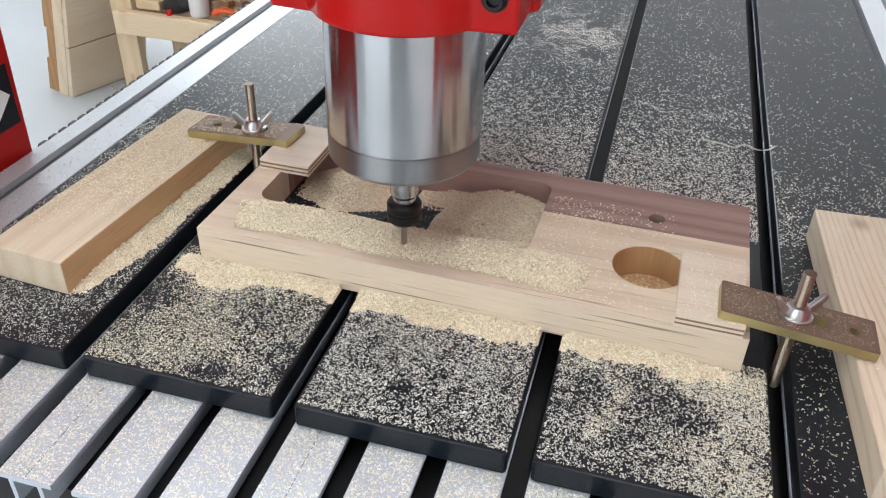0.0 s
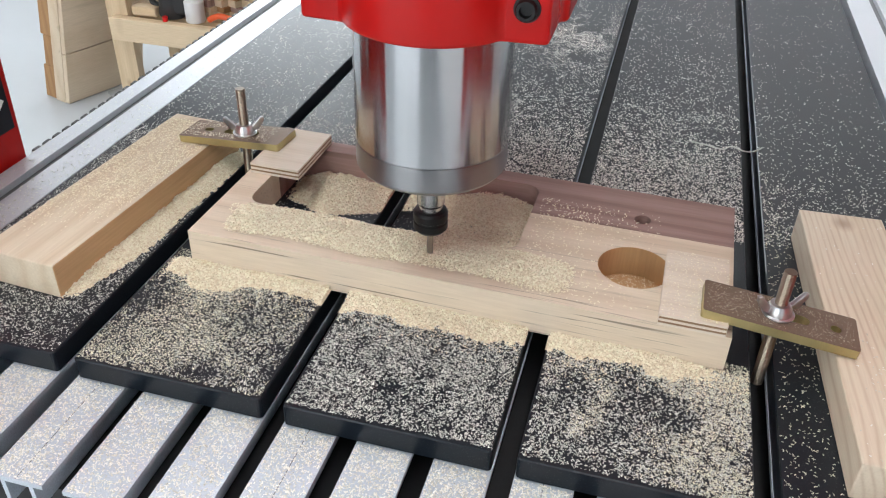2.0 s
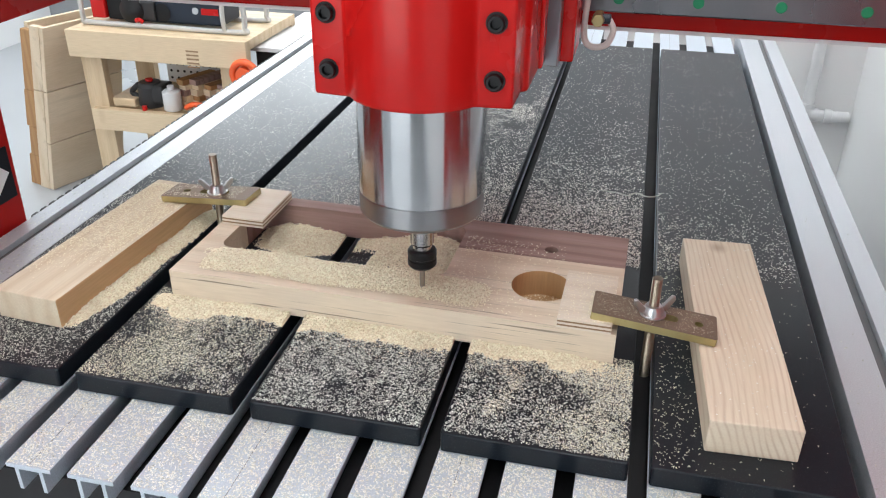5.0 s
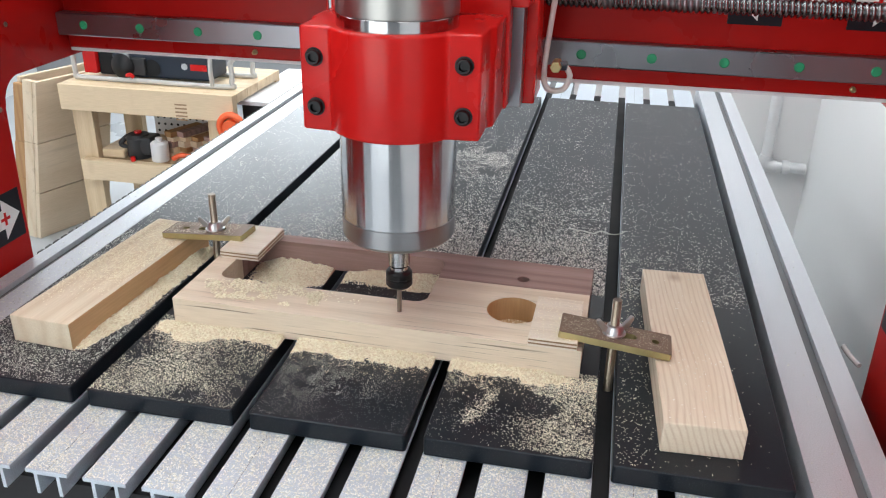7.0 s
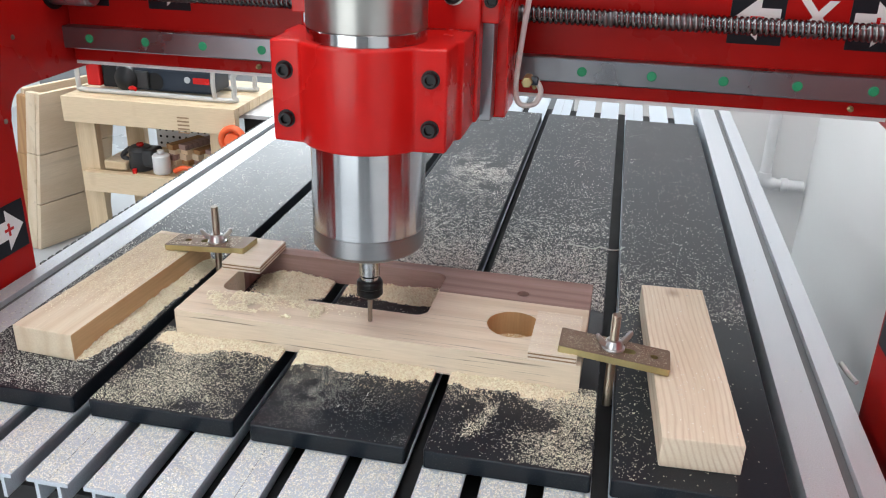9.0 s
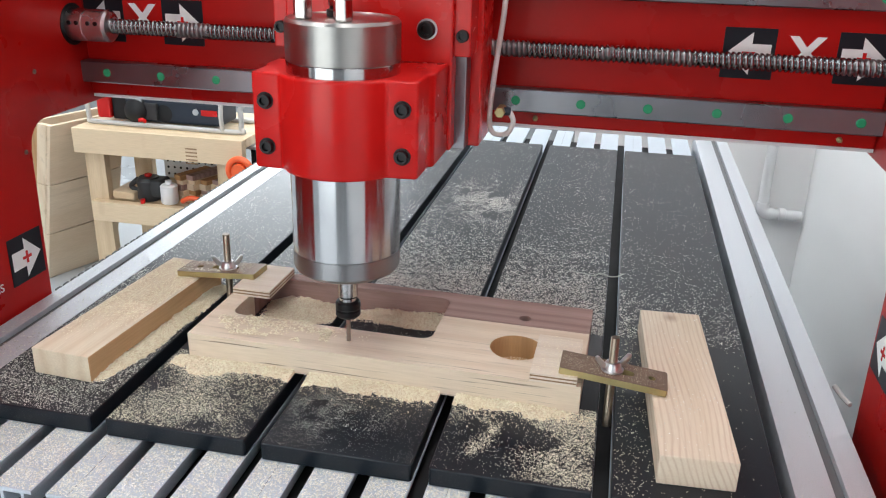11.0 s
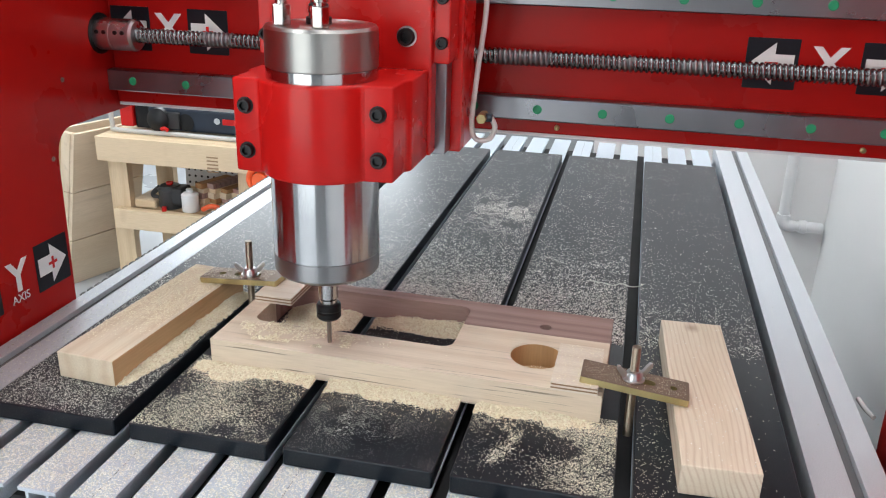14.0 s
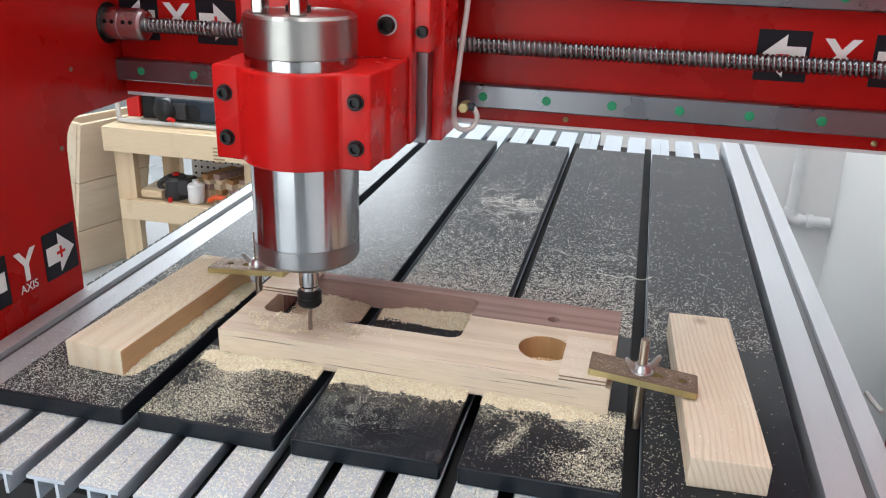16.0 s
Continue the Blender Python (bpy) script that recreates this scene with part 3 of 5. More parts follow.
# spindle body, lower ring, upper cap
part("spindle_body", lathe([(SR - 0.001, 0.196), (SR, 0.197), (SR, 0.4515), (SR - 0.001, 0.4525)], None, 96, (0, SY, 0)), M_STEEL, carriage, "polished steel spindle body", 30)
part("nose_ring", lathe([(0.030, 0.164), (0.064, 0.164), (SR - 0.003, 0.168), (SR, 0.172), (SR, 0.1955), (SR - 0.001, 0.196), (0.03, 0.196)], None, 96, (0, SY, 0)), M_STEEL2, carriage, "dull steel nose ring", 30)
part("top_cap", lathe([(SR - 0.0008, 0.4528), (SR, 0.4536), (SR, 0.501), (SR - 0.003, 0.505), (SR - 0.008, 0.5055), (SR - 0.010, 0.504), (0.02, 0.504)], None, 96, (0, SY, 0)), M_CAP, carriage, "steel top cap", 30)
part("shaft", lathe([(0.0165, 0.164), (0.0165, 0.158), (0.0145, 0.157), (0.0145, 0.120), (0.0125, 0.117), (0.0125, 0.108)], None, 40, (0, SY, 0)), M_STEEL, carriage, "steel spindle shaft", 30)
nut = part("collet_nut", lathe([(0.012, 0.112), (0.0160, 0.111), (0.0180, 0.108), (0.0180, 0.101), (0.0168, 0.100), (0.0168, 0.098), (0.0180, 0.097), (0.0180, 0.090), (0.015, 0.0865), (0.006, 0.086)], None, 24, (0, SY, 0)), M_BLACK, carriage, "black collet nut", 30)
bit = bmesh.new()
lathe([(0.0032, 0.090), (0.0034, 0.066), (0.0032, 0.065), (0.0032, 0.046), (0.0015, 0.045)], bit, 16, (0, SY, 0))
part("router_bit", bit, M_BIT, carriage, "thin steel router bit", 30)

# clamp bracket round the spindle
CB0, CB1 = 0.312, 0.438
fl = 0.1100
out = [(-fl, 0.167), (-0.073, 0.164)] + arc(0, SY, 0.084, 214, 326, 28) + [(0.073, 0.164), (fl, 0.167), (fl, 0.226), (0.117, 0.232), (0.117, 0.318), (-0.117, 0.318), (-0.117, 0.232), (-fl, 0.226)]
part("clamp_bracket", prism(out, CB0, CB1, None, 0.004, 3), M_RED, carriage, "glossy red cast clamp bracket", 40)
for bx in (-0.091, 0.090):
    for bz in (0.342, 0.402):
        part("counterbore", lathe([(0.0112, 0.0), (0.0112, -0.0022), (0.0098, -0.0022)], None, 24, (bx, 0.1662, bz), "y"), M_DARK, carriage, "dark counterbore")
        cap_screw(carriage, bx, 0.1655, bz, 0.0090)
# Z plate, its rails and the cross slide behind
part("z_plate", box(-0.121, 0.121, 0.3185, 0.350, 0.313, 0.80, None, 0.003), M_RED, carriage, "red vertical slide plate")
for bx in (0.085,):
    for bz in (0.482,):
        part("washer", lathe([(0.0145, -0.001), (0.0145, 0.002), (0.012, 0.002)], None, 24, (bx, 0.3165, bz), "y"), M_ZINC, carriage)
        cap_screw(carriage, bx, 0.3165, bz, 0.012)
for sx in (-1, 1):
    part("vertical_rail", box(sx * 0.124 - 0.012, sx * 0.124 + 0.012, 0.3505, 0.385, 0.308, 0.80, None, 0.0015), M_RAIL, carriage, "steel vertical rail")
    part("bearing_block", box(sx * 0.128 - 0.016, sx * 0.128 + 0.016, 0.330, 0.410, 0.445, 0.60, None, 0.002), M_RED, carriage, "red bearing block")
    for bz in (0.474, 0.535):
        cap_screw(carriage, sx * 0.133, 0.3295, bz, 0.0085)
part("cross_slide", box(-0.152, 0.152, 0.3855, 0.475, 0.305, 0.80, None, 0.003), M_RED, carriage, "red cross slide")
for sx in (-0.09, 0.09):
    for rz in (0.3505, 0.533):
        part("slide_block", box(sx - 0.04, sx + 0.04, 0.4755, 0.522, rz - 0.022, rz + 0.022, None, 0.002), M_RAIL, carriage, "steel slide block")
part("screw_nut", box(-0.04, 0.04, 0.4755, 0.545, 0.405, 0.462, None, 0.002), M_DARK, carriage)
# hose fittings on the spindle's top
for fx, fy in ((-0.043, 0.183), (0.013, 0.172)):
    fit_ = part("hose_fitting", prism(arc(fx, fy, 0.0125, 0, 300, 5), 0.5045, 0.531, None, 0.001, 1), M_CHROME, carriage, "nickel hose fitting")
    part("neck", lathe([(0.0075, 0.531), (0.0075, 0.535), (0.0115, 0.536), (0.0115, 0.552), (0.0095, 0.556), (0.0095, 0.564)], None, 20, (fx, fy, 0)), M_CHROME, fit_, "", 40)
    part("hose", tube([(fx, fy, 0.562), (fx, fy, 0.63), (fx * 0.8, fy + 0.03, 0.75), (fx * 0.6, fy + 0.09, 0.82)], 0.007, None, 10), M_HOSE, fit_, "milky coolant hose")
plug = part("power_connector", lathe([(0.017, 0.504), (0.017, 0.512), (0.013, 0.513), (0.013, 0.528), (0.010, 0.530), (0.010, 0.545)], None, 24, (-0.010, 0.228, 0)), M_BLACK, carriage, "black power connector", 40)
part("connector_ring", lathe([(0.0145, 0.518), (0.0145, 0.526)], None, 24, (-0.010, 0.228, 0)), M_CHROME, plug, "nickel ring")
part("power_cable", tube([(-0.010, 0.228, 0.543), (-0.012, 0.23, 0.60), (-0.02, 0.25, 0.72), (-0.03, 0.30, 0.82)], 0.006), M_RUBBER, plug, "black cable", 60)
# grease line with a brass elbow
grease = part("grease_line", tube([(0.150, 0.44, 0.70), (0.168, 0.44, 0.60), (0.176, 0.43, 0.52), (0.166, 0.43, 0.42), (0.160, 0.43, 0.345), (0.166, 0.43, 0.318), (0.188, 0.43, 0.318), (0.197, 0.43, 0.337), (0.190, 0.43, 0.352)], 0.0042, None, 10), M_HOSE, carriage, "milky white grease line", 60)
part("elbow", prism(arc(0.177, 0.352, 0.0085, 0, 300, 5), 0.415, 0.445, None, 0.001, 1, axis="y"), M_BRASSY, carriage, "brass elbow fitting")
part("elbow_collar", lathe([(0.0065, -0.006), (0.0065, 0.012), (0.004, 0.013)], None, 16, (0.180, 0.43, 0.352), "x"), M_BLUE, carriage, "blue push-in collar")

# ---------------------------------------------------------------- workpiece
WP = pose(-0.1901, 0.1790, 0, 0, 0, -1.17)
WL, WD, WH, WALN = 0.581, 0.250, 0.042, 0.161
workpiece = thing("workpiece", "glued pine and walnut slab with a routed pocket and holes", "wooden workpiece", at=WP)
PK = (0.0315, 0.353, 0.0785, 0.225)   # pocket


rp = 0.018


def u_board(x0, x1, y0, y1, notch, holes, name, material, label):
    """A board whose long edge is notched by the pocket."""
    bm = bmesh.new()
    loops = []
    for z in (0.0, WH):
        edges = []
        for pts in [notch] + holes:
            vs = [bm.verts.new((x, y, z)) for x, y in pts]
            edges += [bm.edges.new((vs[i], vs[(i + 1) % len(vs)])) for i in range(len(vs))]
            loops.append(vs)
        bmesh.ops.triangle_fill(bm, use_beauty=True, use_dissolve=False, edges=edges)
    h = len(loops) // 2
    for lo, hi in zip(loops[:h], loops[h:]):
        for i in range(len(lo)):
            j = (i + 1) % len(lo)
            bm.faces.new((lo[i], lo[j], hi[j], hi[i]))
    return part(name, bm, material, workpiece, label, 35)


notch_f = [(0, 0), (WL, 0), (WL, WALN), (PK[1], WALN)] + arc(PK[1] - rp, PK[2] + rp, rp, 0, -90, 8) + arc(PK[0] + rp, PK[2] + rp, rp, 270, 180, 8) + [(PK[0], WALN), (0, WALN)]
big = arc(0.4795, 0.0890, 0.0385, 0, 348, 29)
small = arc(0.479, 0.188, 0.0095, 0, 340, 17)
u_board(0, WL, 0, WALN, notch_f, [big], "pine_board", M_PINE_X, "pale pine board")
# brown lining holds the warm light that bounces about inside the bore
part("bore_lining", lathe([(0.0386, 0.0005), (0.0386, WH - 0.0008), (0.0380, WH - 0.0006), (0.0380, 0.0005)], None, 40, (0.4795, 0.0890, 0), cap=False), M_BORE, workpiece, "brown bore wall with warm bounced light in its colour", 40)
part("bore_floor", lathe([(0.0001, 0.006), (0.0379, 0.006), (0.0379, 0.002), (0.0001, 0.002)], None, 40, (0.4795, 0.0890, 0)), M_BORE, workpiece, "brown bore floor with warm bounced light in its colour", 40)
notch_b = [(0, WALN + 0.0002), (PK[0], WALN + 0.0002)] + arc(PK[0] + rp, PK[3] - rp, rp, 180, 90, 8) + arc(PK[1] - rp, PK[3] - rp, rp, 90, 0, 8) + [(PK[1], WALN + 0.0002), (WL, WALN + 0.0002), (WL, WD), (0, WD)]
u_board(0, WL, WALN, WD, notch_b, [small], "walnut_strip", M_WALNUT, "dark walnut strip")


def ply_pad(name, m, lx, ly):
    """A pad of thin plywood, veneer by veneer."""
    pad = thing(name, "small square of birch plywood under the clamp", "plywood pad", "plywood pads", at=m)
    z = 0.0
    for k in range(5):
        h = 0.0026
        ins = 0.0 if k % 2 == 0 else 0.0004
        part("veneer", box(ins, lx - ins, ins, ly - ins, z + 0.00005, z + h), M_PLY if k % 2 == 0 else M_PLYDARK, pad)
        z += h
    return pad


ply_pad("plywood_pad", pose(-0.183, 0.321, WH, 0, 0, -1), 0.064, 0.104)
ply_pad("plywood_pad", pose(0.3205, 0.1675, WH, 0, 0, -1), 0.064, 0.116)

# ---------------------------------------------------------------- timber blocks


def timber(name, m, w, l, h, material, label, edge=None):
    """A planed block; edge: orange-brown material for its +x side, with shade coloured in."""
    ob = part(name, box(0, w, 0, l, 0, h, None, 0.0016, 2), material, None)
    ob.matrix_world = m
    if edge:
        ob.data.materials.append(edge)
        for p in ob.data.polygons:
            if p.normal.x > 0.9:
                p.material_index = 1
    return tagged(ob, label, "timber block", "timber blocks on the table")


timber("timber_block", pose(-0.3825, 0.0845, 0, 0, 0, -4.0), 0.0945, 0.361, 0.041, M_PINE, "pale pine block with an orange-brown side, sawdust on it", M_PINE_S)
timber("timber_block", pose(0.4908, 0.0376, 0, 0, 0, 2.9), 0.0930, 0.4037, 0.041, M_PINE_R, "straight-grained pine block lying on the spoil board")

# ---------------------------------------------------------------- hold-down clamps


def hold_down(m, length, width, bolt_x, top, base, slots):
    """A slotted steel strap on a threaded stud with a wing nut. m: pose of the strap's underside, at its start."""
    th = 0.0095
    clamp = thing("hold_down_clamp", "slotted brass-coloured hold-down strap with stud and wing nut", "clamp", "hold-down clamps", at=m)
    inner = [rounded(a, b, -w / 2, w / 2, w / 2 - 0.0001, 6) for a, b, w in slots]
    bm = bmesh.new()
    loops = []
    for z in (0.0, th):
        edges = []
        for pts in [rounded(0, length, -width / 2, width / 2, 0.003, 3)] + inner:
            vs = [bm.verts.new((x, y, z)) for x, y in pts]
            edges += [bm.edges.new((vs[i], vs[(i + 1) % len(vs)])) for i in range(len(vs))]
            loops.append(vs)
        bmesh.ops.triangle_fill(bm, use_beauty=True, use_dissolve=False, edges=edges)
    h = len(loops) // 2
    for lo, hi in zip(loops[:h], loops[h:]):
        for i in range(len(lo)):
            j = (i + 1) % len(lo)
            bm.faces.new((lo[i], lo[j], hi[j], hi[i]))
    st = part("strap", bm, M_BRASSY, clamp, "yellow zinc-plated strap", 35)
    st.data.materials.append(M_CLAMPTOP)
    for p in st.data.polygons:
        if p.normal.z > 0.9:
            p.material_index = 1
    inv = m.inverted()
    up = (inv.to_3x3() @ Vector((0, 0, 1))).normalized()
    q = Vector((0, 0, 1)).rotation_difference(up)
    c = Vector((bolt_x, 0, th))
    # threaded stud
    bm = bmesh.new()
    n, p, rings, z = 12, 0.0018, [], base
    while z < top:
        ring = []
        for i in range(n):
            a = 2 * m_.pi * i / n
            ph = (z / p - i / n) % 1.0
            r = 0.0064 - 0.0010 * abs(2 * ph - 1)
            ring.append(bm.verts.new((r * m_.cos(a), r * m_.sin(a), z)))
        rings.append(ring)
        z += p / 3
    for a, b in zip(rings, rings[1:]):
        for i in range(n):
            bm.faces.new((a[i], a[(i + 1) % n], b[(i + 1) % n], b[i]))
    bm.faces.new(rings[0])
    bm.faces.new(rings[-1])
    stud = part("stud", bm, M_BOLT, clamp, "threaded steel stud")
    stud.matrix_local = Matrix.LocRotScale(c, q, None)
    wing = lathe([(0.0155, 0.0004), (0.0155, 0.0018), (0.0125, 0.0020), (0.0118, 0.008), (0.0092, 0.0125), (0.0066, 0.013)], None, 24)
    w = part("wing_nut", wing, M_ZINC, clamp, "zinc wing nut", 40)
    w.matrix_local = Matrix.LocRotScale(c, q, None) @ pose(0, 0, 0, 0, 0, 25)
    for s in (-1, 1):
        bm = prism([(s * 0.009, 0.003), (s * 0.0175, 0.006), (s * 0.0255, 0.0175), (s * 0.0255, 0.0225), (s * 0.0215, 0.0232), (s * 0.016, 0.017), (s * 0.010, 0.0105)], -0.0026, 0.0026, None, 0.0011, 2, axis="y")
        part("wing", bm, M_ZINC, w)
    return clamp


def strap_pose(a, b):
    """A strap from a to b (centres of its ends, underside)."""
    d = Vector(b) - Vector(a)
    x = d.normalized()
    y = Vector((0, 0, 1)).cross(x).normalized()
    z = x.cross(y)
    m = Matrix((x, y, z)).transposed().to_4x4()
    m.translation = a
    return m, d.length


ma_, ln_ = strap_pose((-0.306, 0.392, 0.0415), (-0.160, 0.3815, 0.0555))
hold_down(ma_, ln_, 0.050, 0.086, 0.062, -0.068, [(0.026, 0.038, 0.0095), (0.056, 0.106, 0.0135)])
mb_, lb_ = strap_pose((0.359, 0.1985, 0.0560), (0.503, 0.195, 0.0420))
hold_down(mb_, lb_, 0.051, 0.070, 0.050, -0.088, [(0.059, 0.100, 0.013), (0.119, 0.129, 0.010)])

# ---------------------------------------------------------------- back of the workshop
BX, BY, BS, SH = -1.589, 1.90, 0.913, 0.4085
bench = thing("workbench", "low workbench of knotty pine studs with a shelf", "workbench", at=pose(BX, BY, FLOOR) @ Matrix.Scale(BS, 4))
BW, BDp, BT = 0.75, 0.44, 0.7207
for k in range(4):
    part("top_plank", box(0, BW, 0.040 + k * 0.1, 0.138 + k * 0.1, BT - 0.038, BT, None, 0.002), M_BENCH, bench)
part("apron", box(0, BW, 0, 0.0385, BT - 0.104, BT, None, 0.002), M_BENCH, bench)
part("apron", box(0, BW, BDp, BDp + 0.038, BT - 0.104, BT - 0.001, None, 0.002), M_BENCH, bench)
for lx in (0.018, BW - 0.135):
    for ly in (0.042, BDp - 0.042):
        part("leg", box(lx, lx + 0.089, ly, ly + 0.038, 0, BT - 0.0385, None, 0.002), M_BENCHV, bench)
part("shelf_rail", box(0.05, BW - 0.05, 0.0, 0.0385, SH - 0.086, SH, None, 0.002), M_BENCH, bench)
for k in range(3):
    part("shelf_board", box(0.05, BW - 0.05, 0.0815 + k * 0.11, 0.19 + k * 0.11, SH - 0.02, SH, None, 0.002), M_BENCH, bench)
for k in range(5):
    part("stamp_bar", box(0.505, 0.555, -0.0012, 0.0, BT - 0.052 - k * 0.015, BT - 0.046 - k * 0.015), M_PLYDARK, bench)


def at_bench(x, y, z):
    return pose(BX + BS * x, BY + BS * y, FLOOR + BS * z) @ Matrix.Scale(BS, 4)


pot = thing("router_tool", "black power tool with red knobs on the bench shelf", "power tool", at=at_bench(0.27, 0.095, SH))
part("body", lathe([(0.045, 0.0), (0.052, 0.01), (0.048, 0.06), (0.052, 0.085), (0.04, 0.1)], None, 24), M_RUBBER, pot, "", 40)
part("knob", lathe([(0.012, 0.1), (0.016, 0.105), (0.014, 0.112)], None, 16), M_RED, pot, "red knob")
part("motor_housing", box(-0.03, 0.075, -0.04, 0.05, 0.02, 0.095, None, 0.012, 3), M_RUBBER, pot)
part("foot_knob", lathe([(0.010, 0.0), (0.010, 0.018)], None, 14, (0.0, -0.062, 0.0)), M_RED, pot, "red knob")
part("handle", tube([(-0.05, 0, 0.03), (-0.085, 0, 0.05), (-0.05, 0, 0.085)], 0.011), M_RUBBER, pot)
can = tagged(part("paint_can", lathe([(0.033, 0.0), (0.036, 0.004), (0.036, 0.075), (0.028, 0.082), (0.014, 0.084), (0.014, 0.098)], None, 28, (0, 0, 0)), M_WHITE, None, "", 40), "small white round tub on the bench shelf", "tub")
can.matrix_world = at_bench(0.375, 0.07, SH)
layer = SH
for k in range(18):
    row, col = divmod(k, 4)
    hh = (0.024, 0.020, 0.026, 0.018, 0.022)[row]
    o = tagged(part("wood_offcut", box(-0.020, 0.020, 0, 0.22 - 0.012 * row + 0.01 * col, 0, hh, None, 0.001), (M_CRATE, M_CRATEEDGE, M_CRATE, M_WALNUT, M_BENCH)[(k * 7 + row) % 5]), "weathered strip of scrap wood on the shelf", "wood offcut", "scrap wood on the shelf")
    o.matrix_world = at_bench(0.395 + 0.049 * col + 0.008 * (row % 2), 0.110 + 0.012 * ((k * 5) % 4), layer) @ pose(0, 0, 0, 0, 0, -22)
    if col == 3:
        layer += hh + 0.0003
o = tagged(part("wood_offcut", box(-0.05, 0.05, -0.02, 0.03, 0, 0.035, None, 0.006), M_BENCH), "rounded pale wood offcut on the shelf", "wood offcut", "scrap wood on the shelf")
o.matrix_world = at_bench(0.17, 0.07, SH)
peg = thing("pegboard", "grey perforated panel leaning behind the shelf", "pegboard", at=at_bench(0.17, 0.400, SH + 0.0005))
part("sheet", box(0, 0.35, 0, 0.006, 0, 0.20), M_WHITE, peg)
for i in range(11):
    for j in range(5):
        part("peg_hole", lathe([(0.006, 0.0), (0.006, -0.001)], None, 8, (0.02 + 0.031 * i, -0.0002, 0.02 + 0.031 * j), "y"), M_BLACK, peg)
clampo = tagged(part("hand_clamp", tube([(0, 0, 0.012), (0.04, 0.0, 0.03), (0.09, 0.01, 0.02), (0.13, 0.02, 0.01)], 0.011), M_ORANGE, None, "", 60), "orange-red plastic hand clamp on the shelf", "clamp")
clampo.matrix_world = at_bench(0.43, 0.07, SH - 0.001)
reel = thing("cord_reel", "orange plastic cord reel hung at the bench end", "cord reel", at=pose(-0.910, 1.885, -0.250))
part("rim", tube([(0.044 * m_.cos(a * 0.3927), 0, 0.044 * m_.sin(a * 0.3927)) for a in range(17)], 0.012), M_ORANGE, reel, "", 60)
part("hub", lathe([(0.028, -0.015), (0.03, 0.015)], None, 20, (0, 0, 0), "y"), M_ORANGE, reel)

saw = thing("table_saw", "folded portable table saw in a grey tube frame", "table saw", at=at_bench(0.03, 0.09, BT))
loop = [(0.0, 0, 0.02), (0.0, 0, 0.10), (0.02, 0, 0.13), (0.32, 0, 0.132), (0.66, 0, 0.13), (0.68, 0, 0.10), (0.68, 0, 0.03), (0.66, 0, 0.0105), (0.32, 0, 0.0105), (0.03, 0, 0.0105), (0.0, 0, 0.02)]
part("tube_frame", tube(loop, 0.0105), M_TUBE, saw, "grey steel tube frame", 60)
part("tube_frame", tube([(x, y + 0.2, z) for x, y, z in loop], 0.0100), M_TUBE, saw, "grey steel tube frame", 60)
part("base", box(0.16, 0.58, 0.02, 0.18, 0.02, 0.115, None, 0.012, 3), M_BLUE, saw, "dark blue base")
part("side_panel", box(0.092, 0.16, 0.03, 0.18, 0.02, 0.12, None, 0.006), M_BLACK, saw)
part("end_block", box(0.03, 0.09, 0.015, 0.17, 0.025, 0.125, None, 0.006), M_RED, saw, "red end block")
part("motor", lathe([(0.02, -0.02), (0.05, 0.0), (0.05, 0.1), (0.04, 0.12)], None, 24, (0.215, 0.0, 0.065), "y"), M_BLACK, saw, "", 40)
part("badge", box(0.50, 0.57, 0.0172, 0.0195, 0.062, 0.086), M_RED, saw, "small red badge")
part("upright", tube([(0.60, -0.004, 0.012), (0.60, -0.012, 0.07), (0.60, -0.004, 0.128)], 0.009), M_TUBE, saw, "", 60)
part("switch_box", box(0.24, 0.31, 0.004, 0.03, 0.03, 0.10, None, 0.006), M_RUBBER, saw)
part("lever", tube([(0.245, -0.024, 0.035), (0.26, -0.028, 0.04), (0.27, -0.02, 0.03)], 0.008), M_RED, saw, "red lever", 60)
part("blade_slot", lathe([(0.034, 0.0), (0.036, -0.003), (0.0, -0.004)], None, 24, (0.335, 0.0195, 0.060), "y"), M_BLACK, saw, "black round guard", 40)
part("maker_mark", lathe([(0.013, 0.0), (0.013, -0.002)], None, 20, (0.475, 0.0195, 0.075), "y"), M_ZINC, saw, "round grey mark")

# tall pine crate on the floor, set corner-on before the bench
crate = thing("timber_crate", "tall open crate of wide knotty pine boards", "crate", at=pose(-1.811, 1.931, FLOOR, 0, 0, -19))
H3 = [0.0, 0.20, 0.41, 0.655]
for k, (z0, z1) in enumerate(zip(H3, H3[1:])):
    part("board", box(-0.022, -0.0005 * k, 0.0, 0.340, z0 + 0.0015, z1 - 0.0015, None, 0.002), M_CRATE, crate)
    if k < 3:
        part("board", box(-0.126, -0.0225, 0.318, 0.340, z0 + 0.0015, z1 - 0.0015, None, 0.002), M_CRATE, crate)
    part("board", box(-0.148, -0.1275, 0.026, 0.340, z0 + 0.0015, z1 - 0.0015, None, 0.002), M_CRATE, crate)
for z0, z1 in ((0.0, 0.41), (0.412, 0.655)):
    part("corner_post", box(-0.078, -0.0225, -0.002, 0.020, z0, z1, None, 0.002), M_CRATE, crate)
for x0, z0, z1 in ((-0.145, 0.0, 0.13), (-0.132, 0.131, 0.25), (-0.145, 0.251, 0.40), (-0.14, 0.401, 0.635)):
    part("edge_board", box(x0, -0.079, 0.002, 0.024, z0, z1, None, 0.003), M_CRATEEDGE, crate, "brown rough-edged board")
for piece in crate.children:
    for v in piece.data.vertices:  # the sides flare outward to the rim
        v.co.x += 0.200 * v.co.z
        v.co.y += 0.030 * v.co.z
